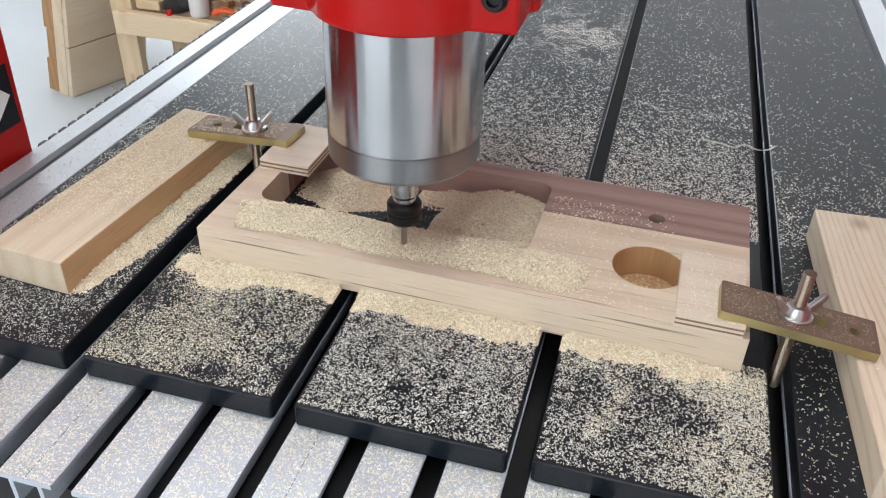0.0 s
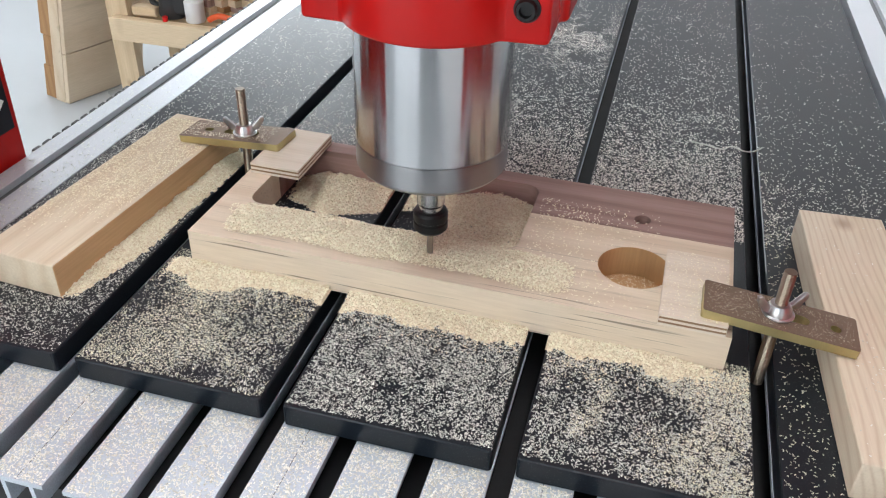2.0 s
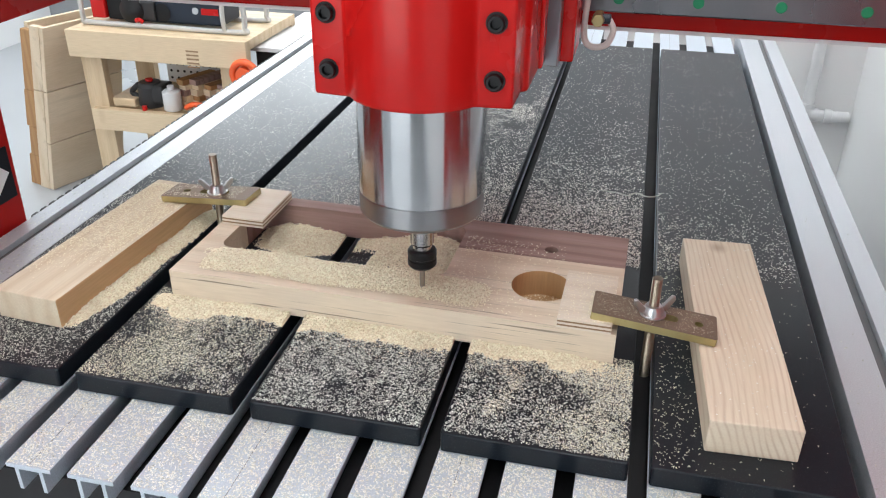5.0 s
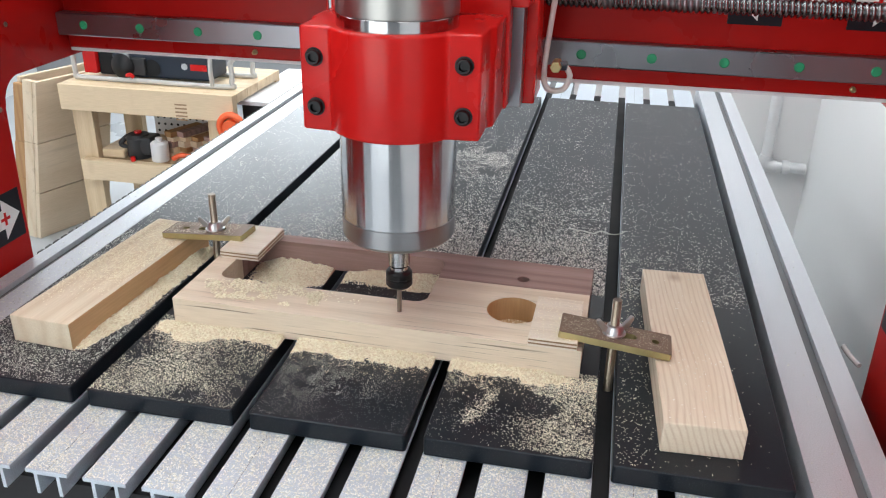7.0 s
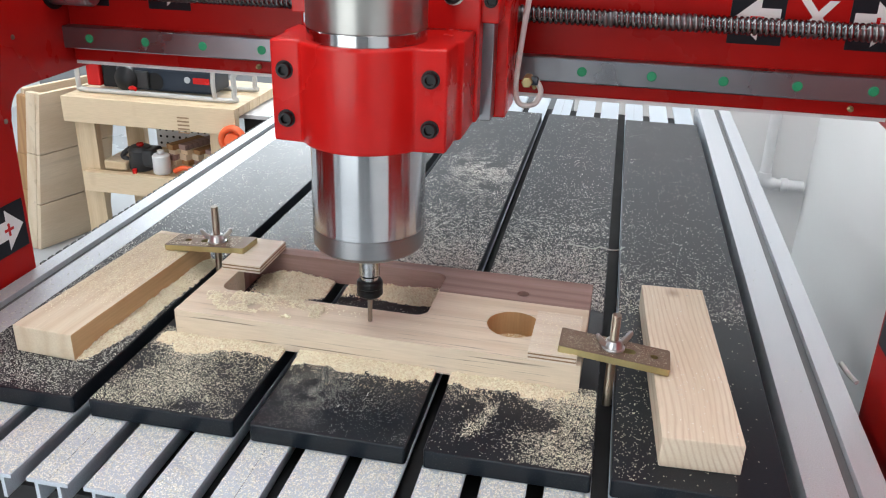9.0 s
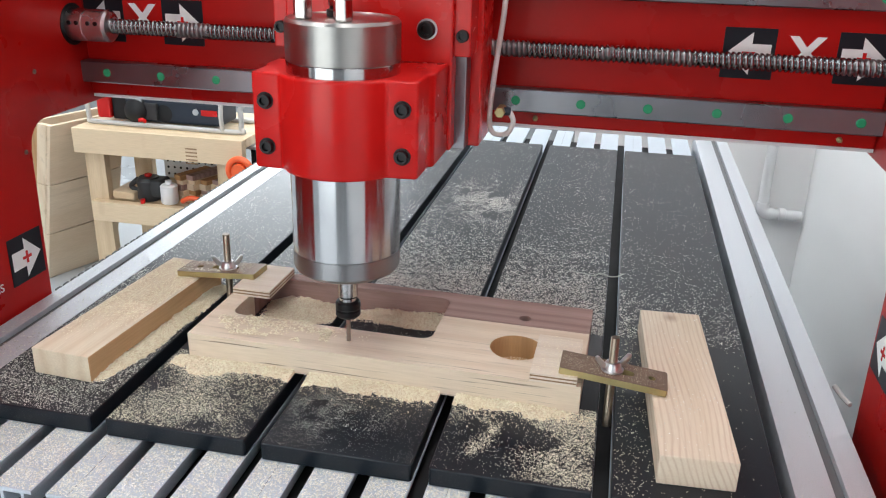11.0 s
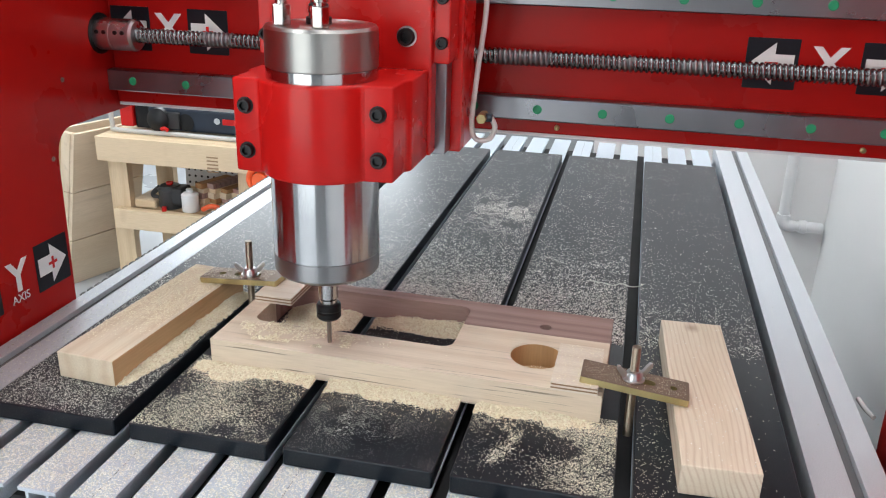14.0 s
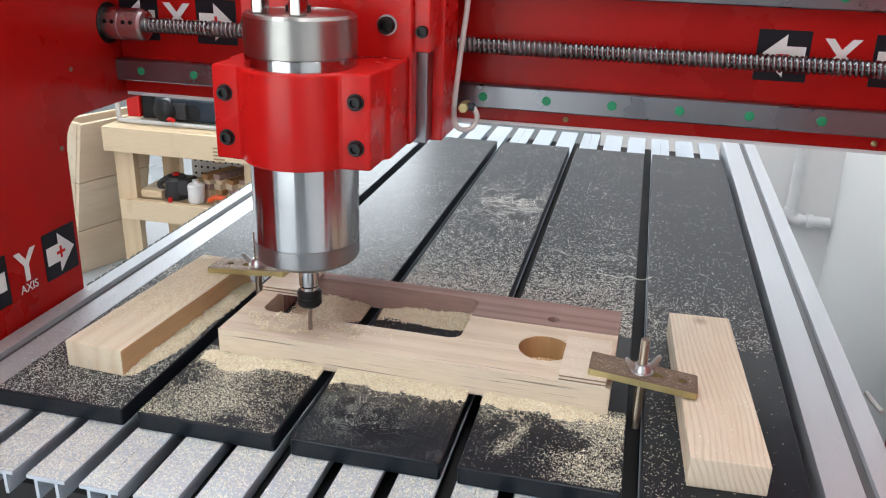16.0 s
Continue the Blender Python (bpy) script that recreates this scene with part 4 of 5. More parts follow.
# cabinet with a white top beyond the bench
cab = thing("floor_cabinet", "dark cabinet with a white sheet top", "cabinet", at=pose(-0.947, 1.97, FLOOR))
part("body", box(0.02, 0.40, 0.05, 0.55, 0, 0.60, None, 0.004), M_DARK, cab)
part("top", box(0.0, 0.42, 0.03, 0.57, 0.6005, 0.616, None, 0.002), M_WHITE, cab, "white top")

# drain pipe on the wall
pipe = thing("drain_pipe", "white plastic drain pipe with elbow on the wall", "pipe", at=pose(0.998, YB - 0.035, 0.075))
part("riser", lathe([(0.020, -0.455), (0.020, 1.2)], None, 20), M_WHITE, pipe, "", 40)
part("elbow", tube([(0, 0, -0.45), (0.0, 0, -0.475), (0.015, 0, -0.492), (0.04, 0, -0.495)], 0.025), M_WHITE, pipe, "", 60)
part("branch", lathe([(0.020, 0.03), (0.020, 0.06), (0.026, 0.062), (0.026, 0.085), (0.020, 0.087), (0.020, 0.144)], None, 20, (0, 0, -0.495), "x"), M_WHITE, pipe, "", 40)

# ---------------------------------------------------------------- sawdust
rng = np.random.default_rng(7)


def field(seed, cell):
    """Smooth value noise over the plan, 0 to 1."""
    g = np.random.default_rng(seed).random((256, 256))

    def f(x, y):
        u, v = np.asarray(x) / cell + 100.0, np.asarray(y) / cell + 100.0
        i, j = np.floor(u).astype(int), np.floor(v).astype(int)
        a, b = u - i, v - j
        a, b = a * a * (3 - 2 * a), b * b * (3 - 2 * b)
        i0, j0, i1, j1 = i % 256, j % 256, (i + 1) % 256, (j + 1) % 256
        return (g[i0, j0] * (1 - a) + g[i1, j0] * a) * (1 - b) + (g[i0, j1] * (1 - a) + g[i1, j1] * a) * b
    return f


F1, F2, F3 = field(1, 0.05), field(2, 0.018), field(3, 0.007)


def blotch(x, y):
    return 0.5 * F1(x, y) + 0.32 * F2(x, y) + 0.18 * F3(x, y)


def step(a, b, v):
    s = np.clip((v - a) / (b - a), 0, 1)
    return s * s * (3 - 2 * s)


def chip_mesh(name, x, y, z, size, material, flat=0.35, wide=0.38):
    """Curled shavings: each a short bent strip, laid at a random turn."""
    n = len(x)
    L = size * rng.uniform(0.5, 1.35, n)
    W = size * rng.uniform(0.6, 1.25, n) * wide
    yaw = rng.uniform(0, 2 * np.pi, n)
    tilt = rng.normal(0, flat, n)
    curl = rng.uniform(0.1, 0.55, n) * L
    side = rng.uniform(-0.5, 0.5, n) * L
    c, s = np.cos(yaw), np.sin(yaw)
    co = np.empty((n, 6, 3), dtype=np.float32)
    k = 0
    for u in (-0.5, 0.0, 0.5):
        bend = side * (1 - 4 * u * u)
        lift = curl * (1 - 4 * u * u)
        for w in (-0.5, 0.5):
            lx, ly = u * L, w * W + bend
            co[:, k, 0] = x + lx * c - ly * s
            co[:, k, 1] = y + lx * s + ly * c
            co[:, k, 2] = z + lift + 0.0004 + np.abs(u * L * np.sin(tilt)) + w * W * np.sin(tilt)
            k += 1
    me = bpy.data.meshes.new(name)
    quads = np.array([[0, 2, 3, 1], [2, 4, 5, 3]])
    idx = (np.arange(n)[:, None, None] * 6 + quads[None]).reshape(-1)
    me.vertices.add(n * 6)
    me.vertices.foreach_set("co", co.reshape(-1))
    me.loops.add(len(idx))
    me.loops.foreach_set("vertex_index", idx.astype(np.int32))
    me.polygons.add(n * 2)
    me.polygons.foreach_set("loop_start", np.arange(0, n * 8, 4, dtype=np.int32))
    me.update(calc_edges=True)
    me.materials.append(material)
    return me


def scatter(n, x0, x1, y0, y1, density):
    x, y = rng.uniform(x0, x1, n), rng.uniform(y0, y1, n)
    keep = rng.random(n) < density(x, y)
    return x[keep], y[keep]


def on_board(x):
    u = (x + 0.4384) % PITCH
    return ((u > 0.0015) & (u < PANW - 0.0015) & (x > -0.4384) & (x < 0.636)).astype(float)


def under_blocks(x, y):
    """1 where the table is free of blocks and workpiece."""
    a = radians(1.17)
    u, v = (x + 0.1901) * m_.cos(a) - (y - 0.179) * m_.sin(a), (x + 0.1901) * m_.sin(a) + (y - 0.179) * m_.cos(a)
    slab = (u > -0.001) & (u < WL + 0.001) & (v > -0.001) & (v < WD + 0.001)
    a = radians(4.0)
    u, v = (x + 0.3825) * m_.cos(a) - (y - 0.0845) * m_.sin(a), (x + 0.3825) * m_.sin(a) + (y - 0.0845) * m_.cos(a)
    bl = (u > -0.001) & (u < 0.0955) & (v > -0.001) & (v < 0.362)
    a = radians(-2.9)
    u, v = (x - 0.4908) * m_.cos(a) - (y - 0.0376) * m_.sin(a), (x - 0.4908) * m_.sin(a) + (y - 0.0376) * m_.cos(a)
    br = (u > -0.001) & (u < 0.0940) & (v > -0.001) & (v < 0.405)
    return 1.0 - (slab | bl | br).astype(float)


def dust(name, pts, size, material, label, z=0.0, flat=0.35, category="sawdust", parent=None, at=None):
    x, y = pts
    zz = z(x, y) if callable(z) else np.full(len(x), z)
    ob = part(name, chip_mesh(name, x, y, zz, size, material, flat), material, parent)
    return tagged(ob, label, category, kind="stuff")


def d_far(x, y):
    near = 3.0 * np.exp(-np.clip(y - 0.44, 0, 9) / 0.19) * (0.2 + 0.8 * step(-0.22, 0.02, x)) * (1 - 0.75 * step(0.22, 0.55, x))
    thin = 0.045 + 0.02 * step(-0.02, 0.05, x) + 0.06 * step(0.5, 0.75, blotch(x, y))
    return np.clip((near * 0.9 + thin) * (0.35 + 1.2 * blotch(x, y)) * 0.75, 0, 1) * on_board(x) * under_blocks(x, y) * step(0.40, 0.435, y)


dust("wood_chips", scatter(170000, -0.438, 0.636, 0.36, 1.62, lambda x, y: d_far(x, y) * (0.3 + 1.3 * F3(x, y)) * (1 - 0.45 * step(0.40, 0.46, x) * step(0.5, 0.7, y))), 0.0025, M_CHIPW, "pale curled wood chips strewn over the black boards")
dust("wood_chips", scatter(19000, -0.436, -0.242, 0.002, 0.46, lambda x, y: on_board(x) * under_blocks(x, y) * np.clip(0.1 + 1.1 * blotch(x, y), 0, 1)), 0.0022, M_CHIP, "pale wood chips round the pine block")
dust("wood_chips", scatter(24000, -0.217, -0.024, 0.003, 0.20, lambda x, y: 0.8 * on_board(x) * under_blocks(x, y) * np.clip(2.2 * (blotch(x, y) - 0.33) + 0.9 * np.exp(-(((x + 0.135) / 0.05) ** 2 + ((y - 0.07) / 0.05) ** 2)), 0, 1) * (1 - 0.55 * step(-0.09, -0.04, x))), 0.0018, M_CHIPN, "patchy pale wood chips on the black board")
streak = lambda x, y: 1.6 * np.exp(-((x - 0.275 - 0.30 * (y - 0.08)) / 0.008) ** 2) * step(0.03, 0.06, y) * (1 - step(0.10, 0.13, y)) + np.exp(-(((x - 0.385) / 0.045) ** 2 + ((y - 0.06) / 0.075) ** 2)) + 0.8 * step(0.10, 0.15, y) * step(0.30, 0.36, x) + 0.25 * step(0.09, 0.13, y)
dust("wood_chips", scatter(17000, 0.221, 0.416, 0.004, 0.18, lambda x, y: on_board(x) * under_blocks(x, y) * np.clip((0.02 + streak(x, y)) * (0.05 + 1.5 * step(0.25, 0.65, blotch(x, y))), 0, 1)), 0.0018, M_CHIPN, "streaks of pale wood chips blown across the black board")
dust("wood_dust", scatter(34000, 0.003, 0.196, 0.004, 0.18, lambda x, y: on_board(x) * np.clip(0.9 * np.exp(-(((x - 0.06) / 0.06) ** 2 + ((y - 0.09) / 0.05) ** 2)) * step(0.35, 0.7, blotch(x, y)) * 1.4 + 0.02, 0, 1)), 0.0008, M_CHIP, "fine pale dust left on the black board")
dust("wood_chips", scatter(4300, 0.440, 0.634, 0.004, 0.47, lambda x, y: on_board(x) * under_blocks(x, y) * np.clip(0.045 + 0.70 * (1 - step(0.46, 0.51, x)) * (0.3 + blotch(x, y)), 0, 1)), 0.0023, M_CHIPN, "wood chips strewn beside the pine block")
dust("wood_dust", scatter(26000, -0.0, 0.196, 0.84, 1.28, lambda x, y: on_board(x) * np.clip(1.7 * np.exp(-(((x - 0.12) / 0.07) ** 2 + ((y - 1.04) / 0.12) ** 2)) * step(0.3, 0.65, blotch(x, y)), 0, 1)), 0.0017, M_CHIPW, "whitish cloud of fine dust on the black board")
dust("wood_dust", scatter(50000, -0.436, 0.42, 0.003, 0.17, lambda x, y: on_board(x) * under_blocks(x, y) * np.clip((0.1 + 1.2 * step(0.3, 0.7, blotch(x + 5, y))) * (0.3 + 1.2 * F3(x, y)), 0, 1) * (0.3 + 0.7 * np.exp(-(((x + 0.13) / 0.07) ** 2)) * (1 - 0.6 * step(-0.23, -0.22, -x)))), 0.0008, M_CHIPW, "film of fine wood powder over the black boards")
dust("wood_chips", scatter(62000, -0.10, 0.43, 0.41, 0.78, lambda x, y: on_board(x) * under_blocks(x, y) * np.clip(1.8 * np.exp(-np.clip(y - 0.43, 0, 1) / 0.105) * step(-0.08, 0.03, x) * (1 - 0.5 * step(0.15, 0.40, x)) * (0.35 + 1.2 * F3(x, y)), 0, 1)), 0.0023, M_CHIPW, "thick drift of pale chips behind the slab")
# chips on the rails and the bar ends
dust("wood_chips", scatter(6500, -0.543, -0.453, -0.11, 1.4, lambda x, y: (0.75 * np.exp(-np.abs(y - 0.15) / 0.35) + 0.12) * ((x < -0.516) | (x > -0.495))), 0.0029, M_CHIP, "wood chips on the aluminium edge rail", RAILZ)
dust("wood_chips", scatter(700, 0.657, 0.751, -0.11, 1.4, lambda x, y: 0.3 * ((x < 0.703) | (x > 0.721))), 0.0026, M_CHIP, "few wood chips on the aluminium edge rail", RAILZ)


def on_bar(x):
    u = (x - SLOT0) % BP
    return ((u > 0.0115) & (u < BP - 0.0115)).astype(float)


dust("wood_chips", scatter(44000, -0.44, 0.64, -0.124, -0.002, lambda x, y: on_bar(x) * np.clip(0.15 + 1.0 * blotch(x, y) + 0.4 * step(-0.05, -0.01, y) + 0.5 * (1 - step(-0.40, -0.10, x)), 0, 1)), 0.0025, M_CHIPW, "pale chips lying on the aluminium bars", BED)
# a long curled shaving over the slot
shav = tagged(part("wood_shaving", tube([(0.345, 0.665, 0.002), (0.37, 0.658, 0.003), (0.39, 0.652, 0.003), (0.402, 0.663, 0.004), (0.42, 0.655, 0.003), (0.435, 0.658, 0.004), (0.445, 0.675, 0.003)], 0.0011, None, 6), M_CHIP), "long curled wood shaving lying across the slot", "wood shaving")

# heaps: low mounds of packed dust with loose chips over them


def mound(name, x0, x1, y0, y1, height, label, chips, res=0.0026, base=0.0, at=None, size=0.0026):
    """A low heap of sawdust: a rough packed body with loose chips on it."""
    heap = thing(name, label, "sawdust", kind="stuff", at=at)
    xs, ys = np.arange(x0, x1 + res, res), np.arange(y0, y1 + res, res)
    X, Y = np.meshgrid(xs, ys, indexing="ij")
    Z = height(X, Y)
    Z = Z * (0.66 + 0.4 * F3(X, Y) + 0.4 * F2(X, Y)) + np.where(Z > 0.0006, rng.uniform(-0.0006, 0.0006, Z.shape), 0)
    bm = bmesh.new()
    ids = {}
    for i in range(len(xs) - 1):
        for j in range(len(ys) - 1):
            if max(Z[i, j], Z[i + 1, j], Z[i, j + 1], Z[i + 1, j + 1]) > 0.0006:
                q = []
                for a, b in ((i, j), (i + 1, j), (i + 1, j + 1), (i, j + 1)):
                    if (a, b) not in ids:
                        ids[a, b] = bm.verts.new((xs[a], ys[b], base + max(Z[a, b], 0.0) + 0.0003))
                    q.append(ids[a, b])
                bm.faces.new(q)
    tagged(part("packed_dust", bm, M_DUST, heap), kind="stuff")
    px, py = scatter(chips, x0, x1, y0, y1, lambda x, y: np.clip(height(x, y) / 0.003, 0, 1) ** 0.6 * (height(x, y) > 0.0001))
    tagged(part("loose_chips", chip_mesh("loose_chips", px, py, base + height(px, py) * (0.70 + 0.4 * F3(px, py) + 0.4 * F2(px, py)), size * 0.9, M_CHIPY, 0.5, 0.65), M_CHIPY, heap), kind="stuff")
    return heap


def front_y(x):
    return 0.1785 - 0.0204 * (x + 0.1901)


def h_front(x, y):
    d = front_y(x) - y
    reach = 0.008 + 0.014 * F1(x * 1.3, x * 0 + 0.3) + 0.018 * np.exp(-((x + 0.15) / 0.04) ** 2) + 0.014 * F2(x, y) + 0.010 * F3(x, y)
    hh = 0.0042 * np.clip(1 - d / reach, 0, 1) * (d > 0)
    return hh * on_board(x) * (1 - step(0.33, 0.39, x)) * step(-0.215, -0.195, x)


mound("sawdust_heap", -0.216, 0.40, 0.10, 0.187, h_front, "strip of yellow sawdust along the slab's foot", 70000, size=0.0029)


def spill(x, y):
    """Loose grains that thin out beyond the foot of the strip."""
    d = front_y(x) - y
    edge = 0.014 + 0.014 * F1(x * 1.3, x * 0 + 0.3) + 0.020 * np.exp(-((x + 0.15) / 0.045) ** 2)
    return np.clip(1.1 * np.exp(-np.clip(d - edge, 0, 1) / 0.011) * (0.4 + 0.9 * F2(x, y)), 0, 1) * (d > 0) * on_board(x) * step(-0.217, -0.20, x)


dust("loose_sawdust", scatter(24000, -0.216, 0.415, 0.08, 0.187, spill), 0.0023, M_CHIPY, "loose yellow grains spilt before the sawdust strip")


def h_left(x, y):
    d = x - (-0.2882 + 0.0699 * (y - 0.078)) - 0.0005
    reach = 0.022 * step(0.07, 0.2, y) + 0.012 * F1(x, y) + 0.006 * F3(x, y)
    return 0.0065 * np.clip(1 - d / np.maximum(reach, 0.002), 0, 1) * (d > 0) * (1 - step(0.40, 0.44, y)) * step(0.075, 0.12, y) * on_board(x)


mound("sawdust_heap", -0.295, -0.241, 0.07, 0.44, h_left, "yellow sawdust drifted against the pine block", 22000, size=0.0029)

PKW = lambda x, y: ((x + 0.1901) * m_.cos(radians(1.17)) - (y - 0.179) * m_.sin(radians(1.17)), (x + 0.1901) * m_.sin(radians(1.17)) + (y - 0.179) * m_.cos(radians(1.17)))


def h_pocket(x, y):
    u, v = PKW(x, y)
    inside = (u > PK[0] + 0.002) & (u < PK[1] - 0.002) & (v > PK[2] + 0.002) & (v < PK[3] - 0.002)
    left = 0.0095 * np.clip((v - 0.126 - 0.030 * F1(u, u * 0) - 0.25 * np.clip(u - 0.10, 0, 1)) / 0.06, 0, 1) * (0.7 + 0.6 * F1(u, v)) * (1 - 0.7 * step(0.10, 0.18, u)) * step(PK[0], PK[0] + 0.05, u)
    right = 0.012 * np.clip((v - 0.168 - 0.030 * F1(u, u * 0) - 0.10 * np.clip(0.26 - u, 0, 1)) / 0.045, 0, 1) * (0.75 + 0.5 * F1(u, v)) * step(0.185, 0.23, u)
    return np.maximum(left, right) * inside * on_board(x)


mound("sawdust_heap", -0.165, 0.172, 0.25, 0.41, h_pocket, "heaps of yellow sawdust in the routed pocket", 42000, size=0.0029)
dust("wood_dust", scatter(3000, -0.165, 0.172, 0.25, 0.41, lambda x, y: on_board(x) * 0.6 * ((PKW(x, y)[0] > PK[0] + 0.003) & (PKW(x, y)[0] < PK[1] - 0.003) & (PKW(x, y)[1] > PK[2] + 0.003) & (PKW(x, y)[1] < PK[3] - 0.003))), 0.0017, M_CHIP, "fine dust on the board inside the pocket")
# loose chips on the left block and on the slab that stay
Rl = pose(-0.3825, 0.0845, 0.041, 0, 0, -4.0)


def local_dust(name, n, x0, x1, y0, y1, dens, size, m, label, material=None):
    pts = scatter(n, x0, x1, y0, y1, dens)
    ob = dust(name, pts, size, material or M_CHIPY, label)
    ob.matrix_world = m
    return ob


local_dust("wood_chips", 15000, 0.002, 0.090, 0.01, 0.348, lambda x, y: np.clip(step(0.05, 0.22, y + 0.6 * (0.06 - x)) * (0.15 + 1.1 * blotch(x + 3, y)), 0, 1), 0.0024, Rl, "yellow chips lying on the pine block")
Wt = WP @ pose(0, 0, WH)
local_dust("wood_chips", 420, 0.004, 0.090, 0.005, 0.39, lambda x, y: 0.25 + 0.75 * np.exp(-(((x - 0.03) / 0.03) ** 2 + ((y - 0.14) / 0.06) ** 2)), 0.0024, pose(0.4908, 0.0376, 0.041, 0, 0, 2.9), "scattered pale chips on the pine stud", M_CHIPW)


def free_top(x, y):
    return 1.0 - ((x > PK[0] - 0.001) & (x < PK[1] + 0.001) & (y > PK[2] - 0.001) & (y < PK[3] + 0.001)).astype(float)


local_dust("wood_chips", 1500, 0.02, 0.36, 0.045, 0.070, lambda x, y: np.clip(0.75 * (1 - step(0.16, 0.24, x)) * step(0.05, 0.062, y + 0.01 * F1(x, y)) + 0.10 * step(0.55, 0.7, blotch(x, y)), 0, 1) * free_top(x, y), 0.0030, Wt, "few wood chips left on the slab")

local_dust("wood_dust", 1100, 0.001, 0.063, 0.001, 0.114, lambda x, y: 0.35 + 0.5 * blotch(x, y), 0.0016, pose(0.3215, 0.1675, WH + 0.0131, 0, 0, -1), "fine chips on the plywood pad")
slot_free = lambda x, y: 1.0 - ((np.abs(y) < 0.0085) & (((x > 0.052) & (x < 0.104)) | ((x > 0.116) & (x < 0.132))))
local_dust("wood_dust", 2600, 0.003, 0.140, -0.022, 0.022, lambda x, y: (0.2 + 0.8 * blotch(x, y)) * slot_free(x, y) * 0.6, 0.0010, mb_ @ pose(0, 0, 0.0097), "fine chips on the steel strap")
local_dust("wood_dust", 1400, 0.003, 0.128, -0.021, 0.021, lambda x, y: (0.2 + 0.8 * blotch(x, y)) * (1.0 - ((np.abs(y) < 0.0085) & (x > 0.022) & (x < 0.11))), 0.0016, ma_ @ pose(0, 0, 0.0097), "fine chips on the steel strap")

local_dust("wood_dust", 2600, 0.443, 0.515, 0.05, 0.123, lambda x, y: (((x - 0.4795) ** 2 + (y - 0.0890) ** 2) < 0.036 ** 2) * np.clip(0.25 + 1.2 * step(0.065, 0.10, 0.16 - y), 0, 1), 0.0020, WP @ pose(0, 0, 0.0062), "yellow dust in the bottom of the bore")
# heaps and chips that the air jet blows off on the way


def h_slab(x, y):
    """Height of the fresh dust on the slab's front strip, in the slab's own space."""
    ridge = 0.0065 * np.clip(1.6 * (1 - np.abs((y - 0.054 + 0.010 * F1(x, y * 0)) / 0.032)), 0, 1)
    ends = step(0.025, 0.06, x) * (1 - step(0.37, 0.43, x))
    return ridge * ends * (0.45 + 0.8 * F1(x, y)) * (y > 0.012) * free_top(x, y)


def blown(h0, x0, x1):
    return lambda x, y: h0(x, y) * step(x0 - 0.03, x0 + 0.03, x + 0.02 * F2(x, y)) * (1 - step(x1 - 0.03, x1 + 0.03, x + 0.02 * F2(x, y)))


def loose_heap(name, n, x0, x1, y0, y1, height, label, m, groups):
    """A fresh heap of loose chips, shared out roughly layer by layer, so that the air jet can scatter its top first."""
    px, py = scatter(n, x0, x1, y0, y1, lambda x, y: np.clip(height(x, y) / 0.0035, 0, 1) * (height(x, y) > 0.0003))
    pz = height(px, py) * np.sqrt(rng.uniform(0.01, 1.2, len(px)))
    order = np.argsort(np.argsort(-(pz + rng.uniform(-0.0012, 0.0012, len(pz)))))
    pick = order * groups // max(1, len(pz))
    pick = np.where((pick >= groups - 2) & (F2(px, py) < 0.52), pick - 3, pick)
    made = []
    for g in range(groups):
        k = pick == g
        ob = part(name, chip_mesh(name, px[k], py[k], pz[k], 0.0026, M_CHIPY, 0.5, 0.6), M_CHIPY)
        ob.matrix_world = m
        made.append(tagged(ob, label, "sawdust", kind="stuff"))
    return made


heap_right = loose_heap("loose_sawdust", 44000, 0.16, 0.45, 0.010, 0.078, blown(h_slab, 0.20, 0.48), "fresh yellow sawdust heaped on the slab's front strip", Wt, 8)
heap_left = loose_heap("loose_sawdust", 38000, 0.02, 0.24, 0.010, 0.078, blown(h_slab, -0.05, 0.20), "fresh yellow sawdust heaped on the slab's front strip", Wt, 8)
loose_right = local_dust("wood_chips", 2600, 0.36, 0.50, 0.01, 0.20, lambda x, y: np.clip((0.55 - 3.2 * np.abs(x - 0.37)) * (0.3 + blotch(x, y)) + 0.5 * np.exp(-(((x - 0.41) / 0.03) ** 2 + ((y - 0.165) / 0.02) ** 2)), 0, 1) * free_top(x, y) * (((x - 0.479) ** 2 + (y - 0.188) ** 2) > 0.011 ** 2) * (1 - (((x - 0.4795) ** 2 + (y - 0.0890) ** 2) < 0.040 ** 2)), 0.0024, Wt, "yellow chips strewn over the slab's top")
B_DENS = lambda x, y: on_board(x) * under_blocks(x, y) * np.clip((0.32 + 0.75 * blotch(x, y)) * (0.55 + 0.8 * F3(x, y)), 0, 1) * (1 - np.exp(-(((x - 0.088) / 0.012) ** 2 + ((y - 0.050) / 0.008) ** 2)))
def h_pocket_fresh(x, y):
    u, v = PKW(x, y)
    inside = (u > PK[0] + 0.002) & (u < PK[1] - 0.002) & (v > PK[2] + 0.002) & (v < PK[3] - 0.002)
    return 0.028 * np.clip(2.0 * (1 - (((u - 0.305) / 0.085) ** 2 + ((v - 0.150) / 0.085) ** 2)), 0, 1) * inside * on_board(x)


pocket_fresh = loose_heap("loose_sawdust", 72000, -0.165, 0.172, 0.25, 0.41, h_pocket_fresh, "fresh yellow sawdust filling the pocket's end", Matrix(), 8)


def share(pts, size, label, groups):
    """Strewn chips shared out at random between a few sets."""
    pick = rng.integers(0, groups, len(pts[0]))
    return [dust("wood_chips", (pts[0][pick == g], pts[1][pick == g]), size, M_CHIP, label) for g in range(groups)]


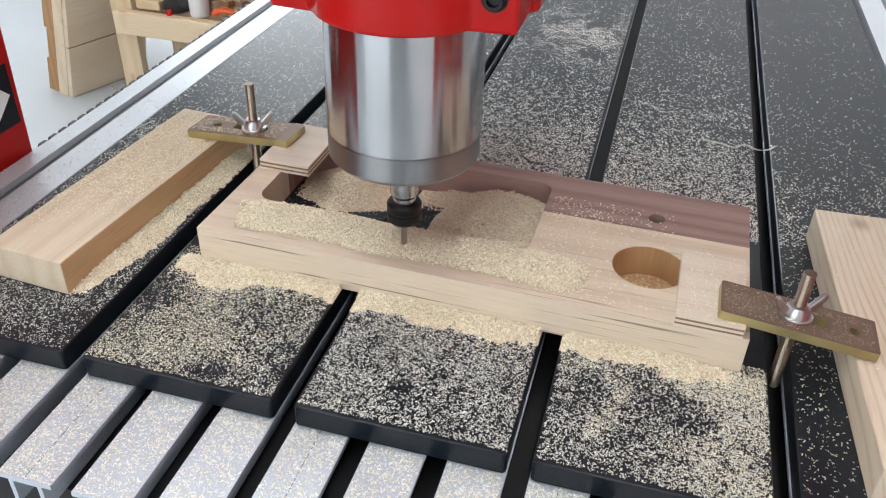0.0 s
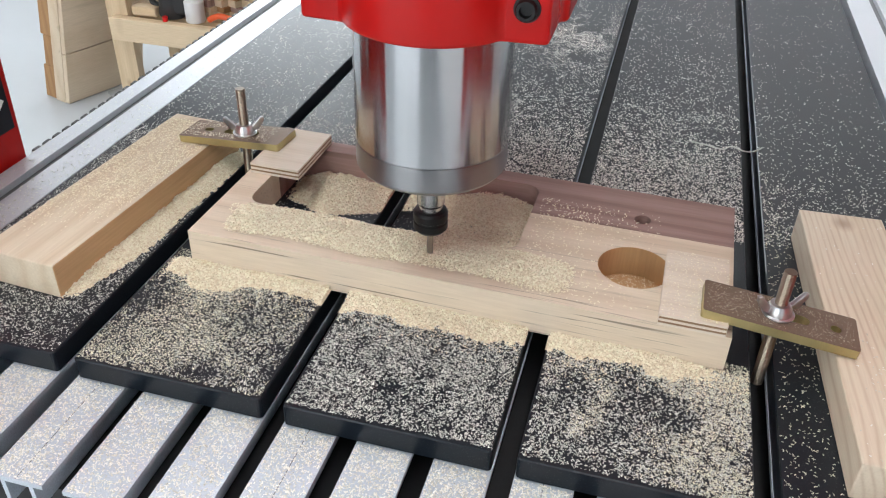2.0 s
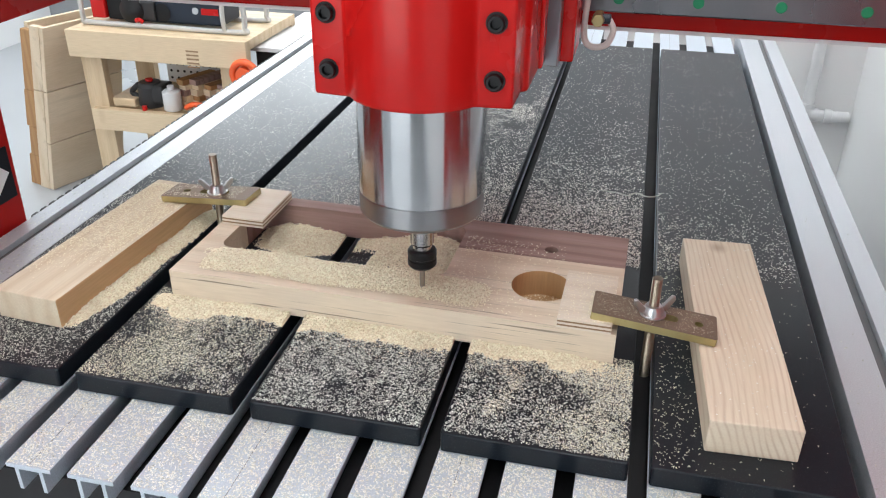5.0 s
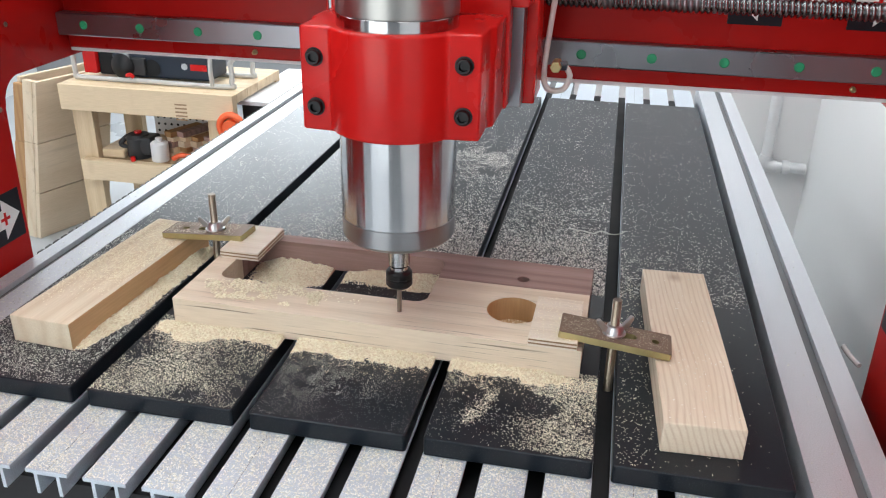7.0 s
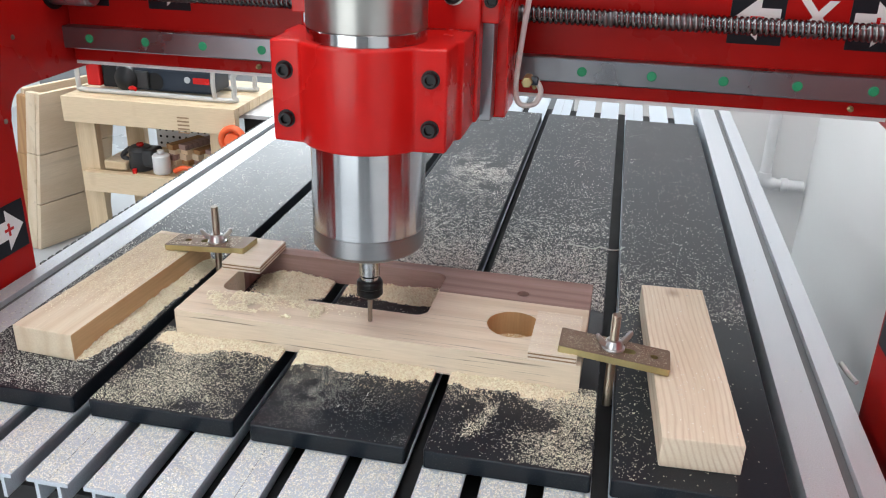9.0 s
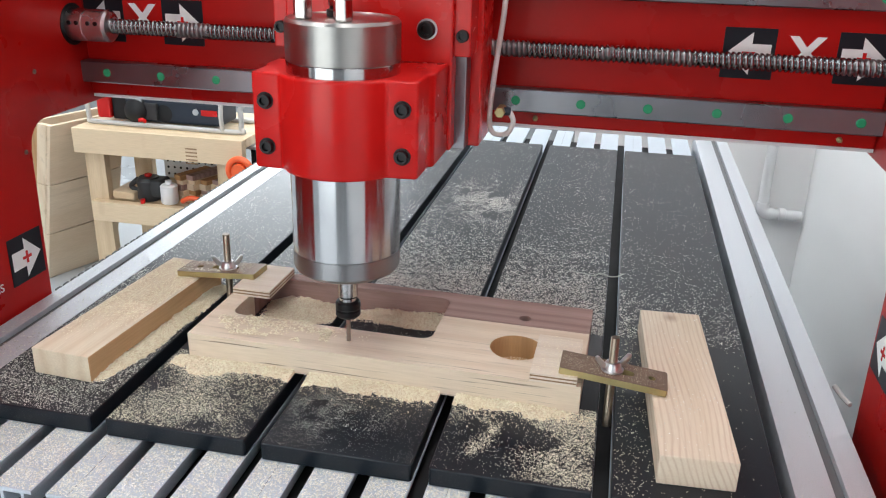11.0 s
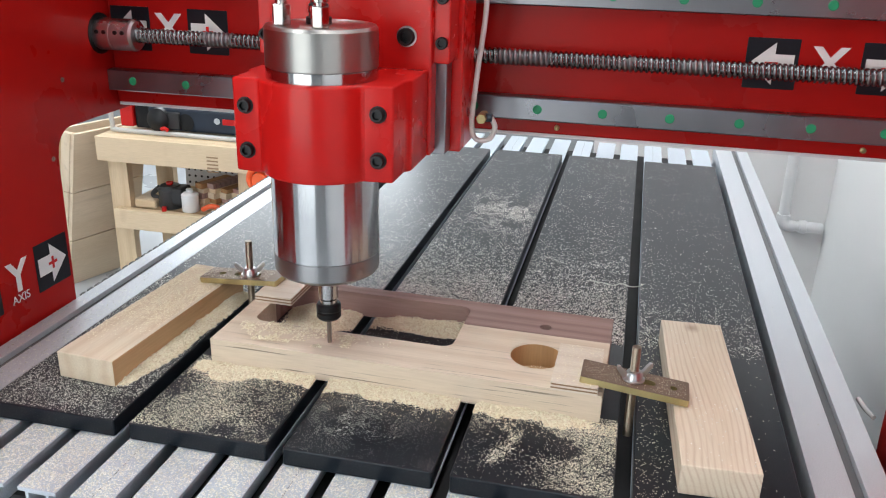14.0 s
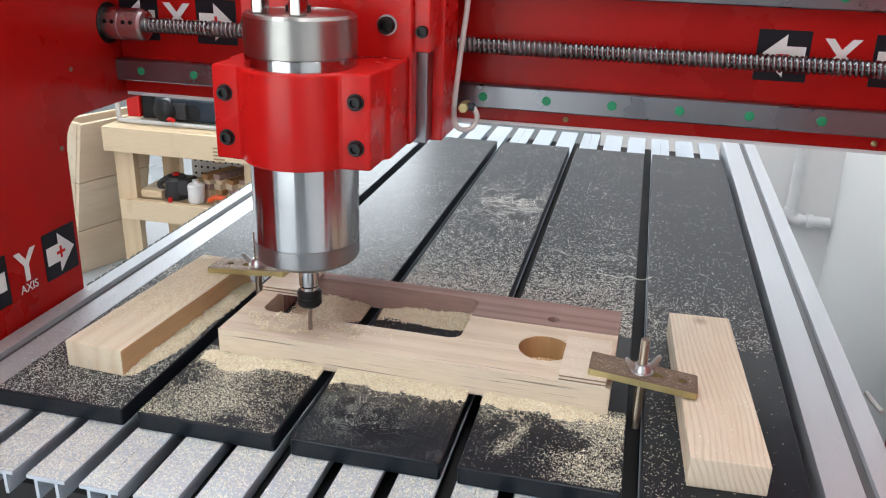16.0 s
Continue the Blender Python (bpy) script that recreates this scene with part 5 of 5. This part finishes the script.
chips_mid = share(scatter(12500, 0.003, 0.196, 0.004, 0.165, B_DENS), 0.0022, "dense pale wood chips over the black board", 5)
chips_right = share(scatter(10500, 0.222, 0.416, 0.004, 0.165, B_DENS), 0.0022, "dense pale wood chips over the black board", 5)
chips_left = share(scatter(6200, -0.217, -0.024, 0.004, 0.165, lambda x, y: B_DENS(x, y) * (0.35 + 0.65 * step(-0.16, -0.06, x))), 0.0022, "dense pale wood chips over the black board", 4)


def gust(sets, t0, dx, late=0.12):
    """Dust lifted by the air jet, set after set, carried over the table's front edge and down to the floor."""
    for k, ob in enumerate(sets):
        m = ob.matrix_world.copy()
        t = t0 + late * k
        ex = dx + 0.17 * m_.sin(2.4 * k + 10 * t0)
        up = 0.05 + 0.035 * m_.cos(1.7 * k)
        far = 1.0 + 0.35 * m_.cos(2.9 * k + t0)
        low = FLOOR + 0.004 - m.translation.z
        way = [(0.0, 0, 0, 0), (t, 0, 0, 0), (t + 0.12, 0.25 * ex, -0.05 * far, up), (t + 0.30, 0.8 * ex, -0.34 * far, up * 0.8), (t + 0.55, ex, -0.62, -0.35), (t + 0.8, ex, -0.75, low), (16.0, ex, -0.75, low)]
        walk(ob, [(s, Matrix.Translation((x, y, z)) @ m) for s, x, y, z in way])


def motions():
    """The carriage runs to the right at a steady feed, turns, lifts a little, and comes back."""
    lift = lambda t: -0.0078 if t < 5.7 else 0.0
    rows = [(0.0, 0.0375), (1.0, 0.0590), (2.0, 0.0795), (3.0, 0.1015), (4.0, 0.1240), (5.6, 0.1580), (5.77, 0.1600), (5.95, 0.1575), (6.5, 0.1465), (9.0, 0.0935), (11.5, 0.0400), (14.0, -0.0120), (16.0, -0.0545)]
    rows = [(t, x, lift(t)) for t, x in rows]
    walk(carriage, [(t, pose(x, 0, z)) for t, x, z in rows])
    gust([loose_right], 5.0, -0.05)
    gust(heap_right, 5.1, -0.08)
    gust(pocket_fresh, 5.3, -0.05)
    gust(chips_mid, 5.85, -0.04, 0.08)
    gust(chips_right, 6.0, 0.04, 0.11)
    gust(chips_left, 6.0, -0.05, 0.12)
    gust(heap_left[:6], 5.2, -0.08)
    gust(heap_left[6:7], 9.4, -0.08)


motions()
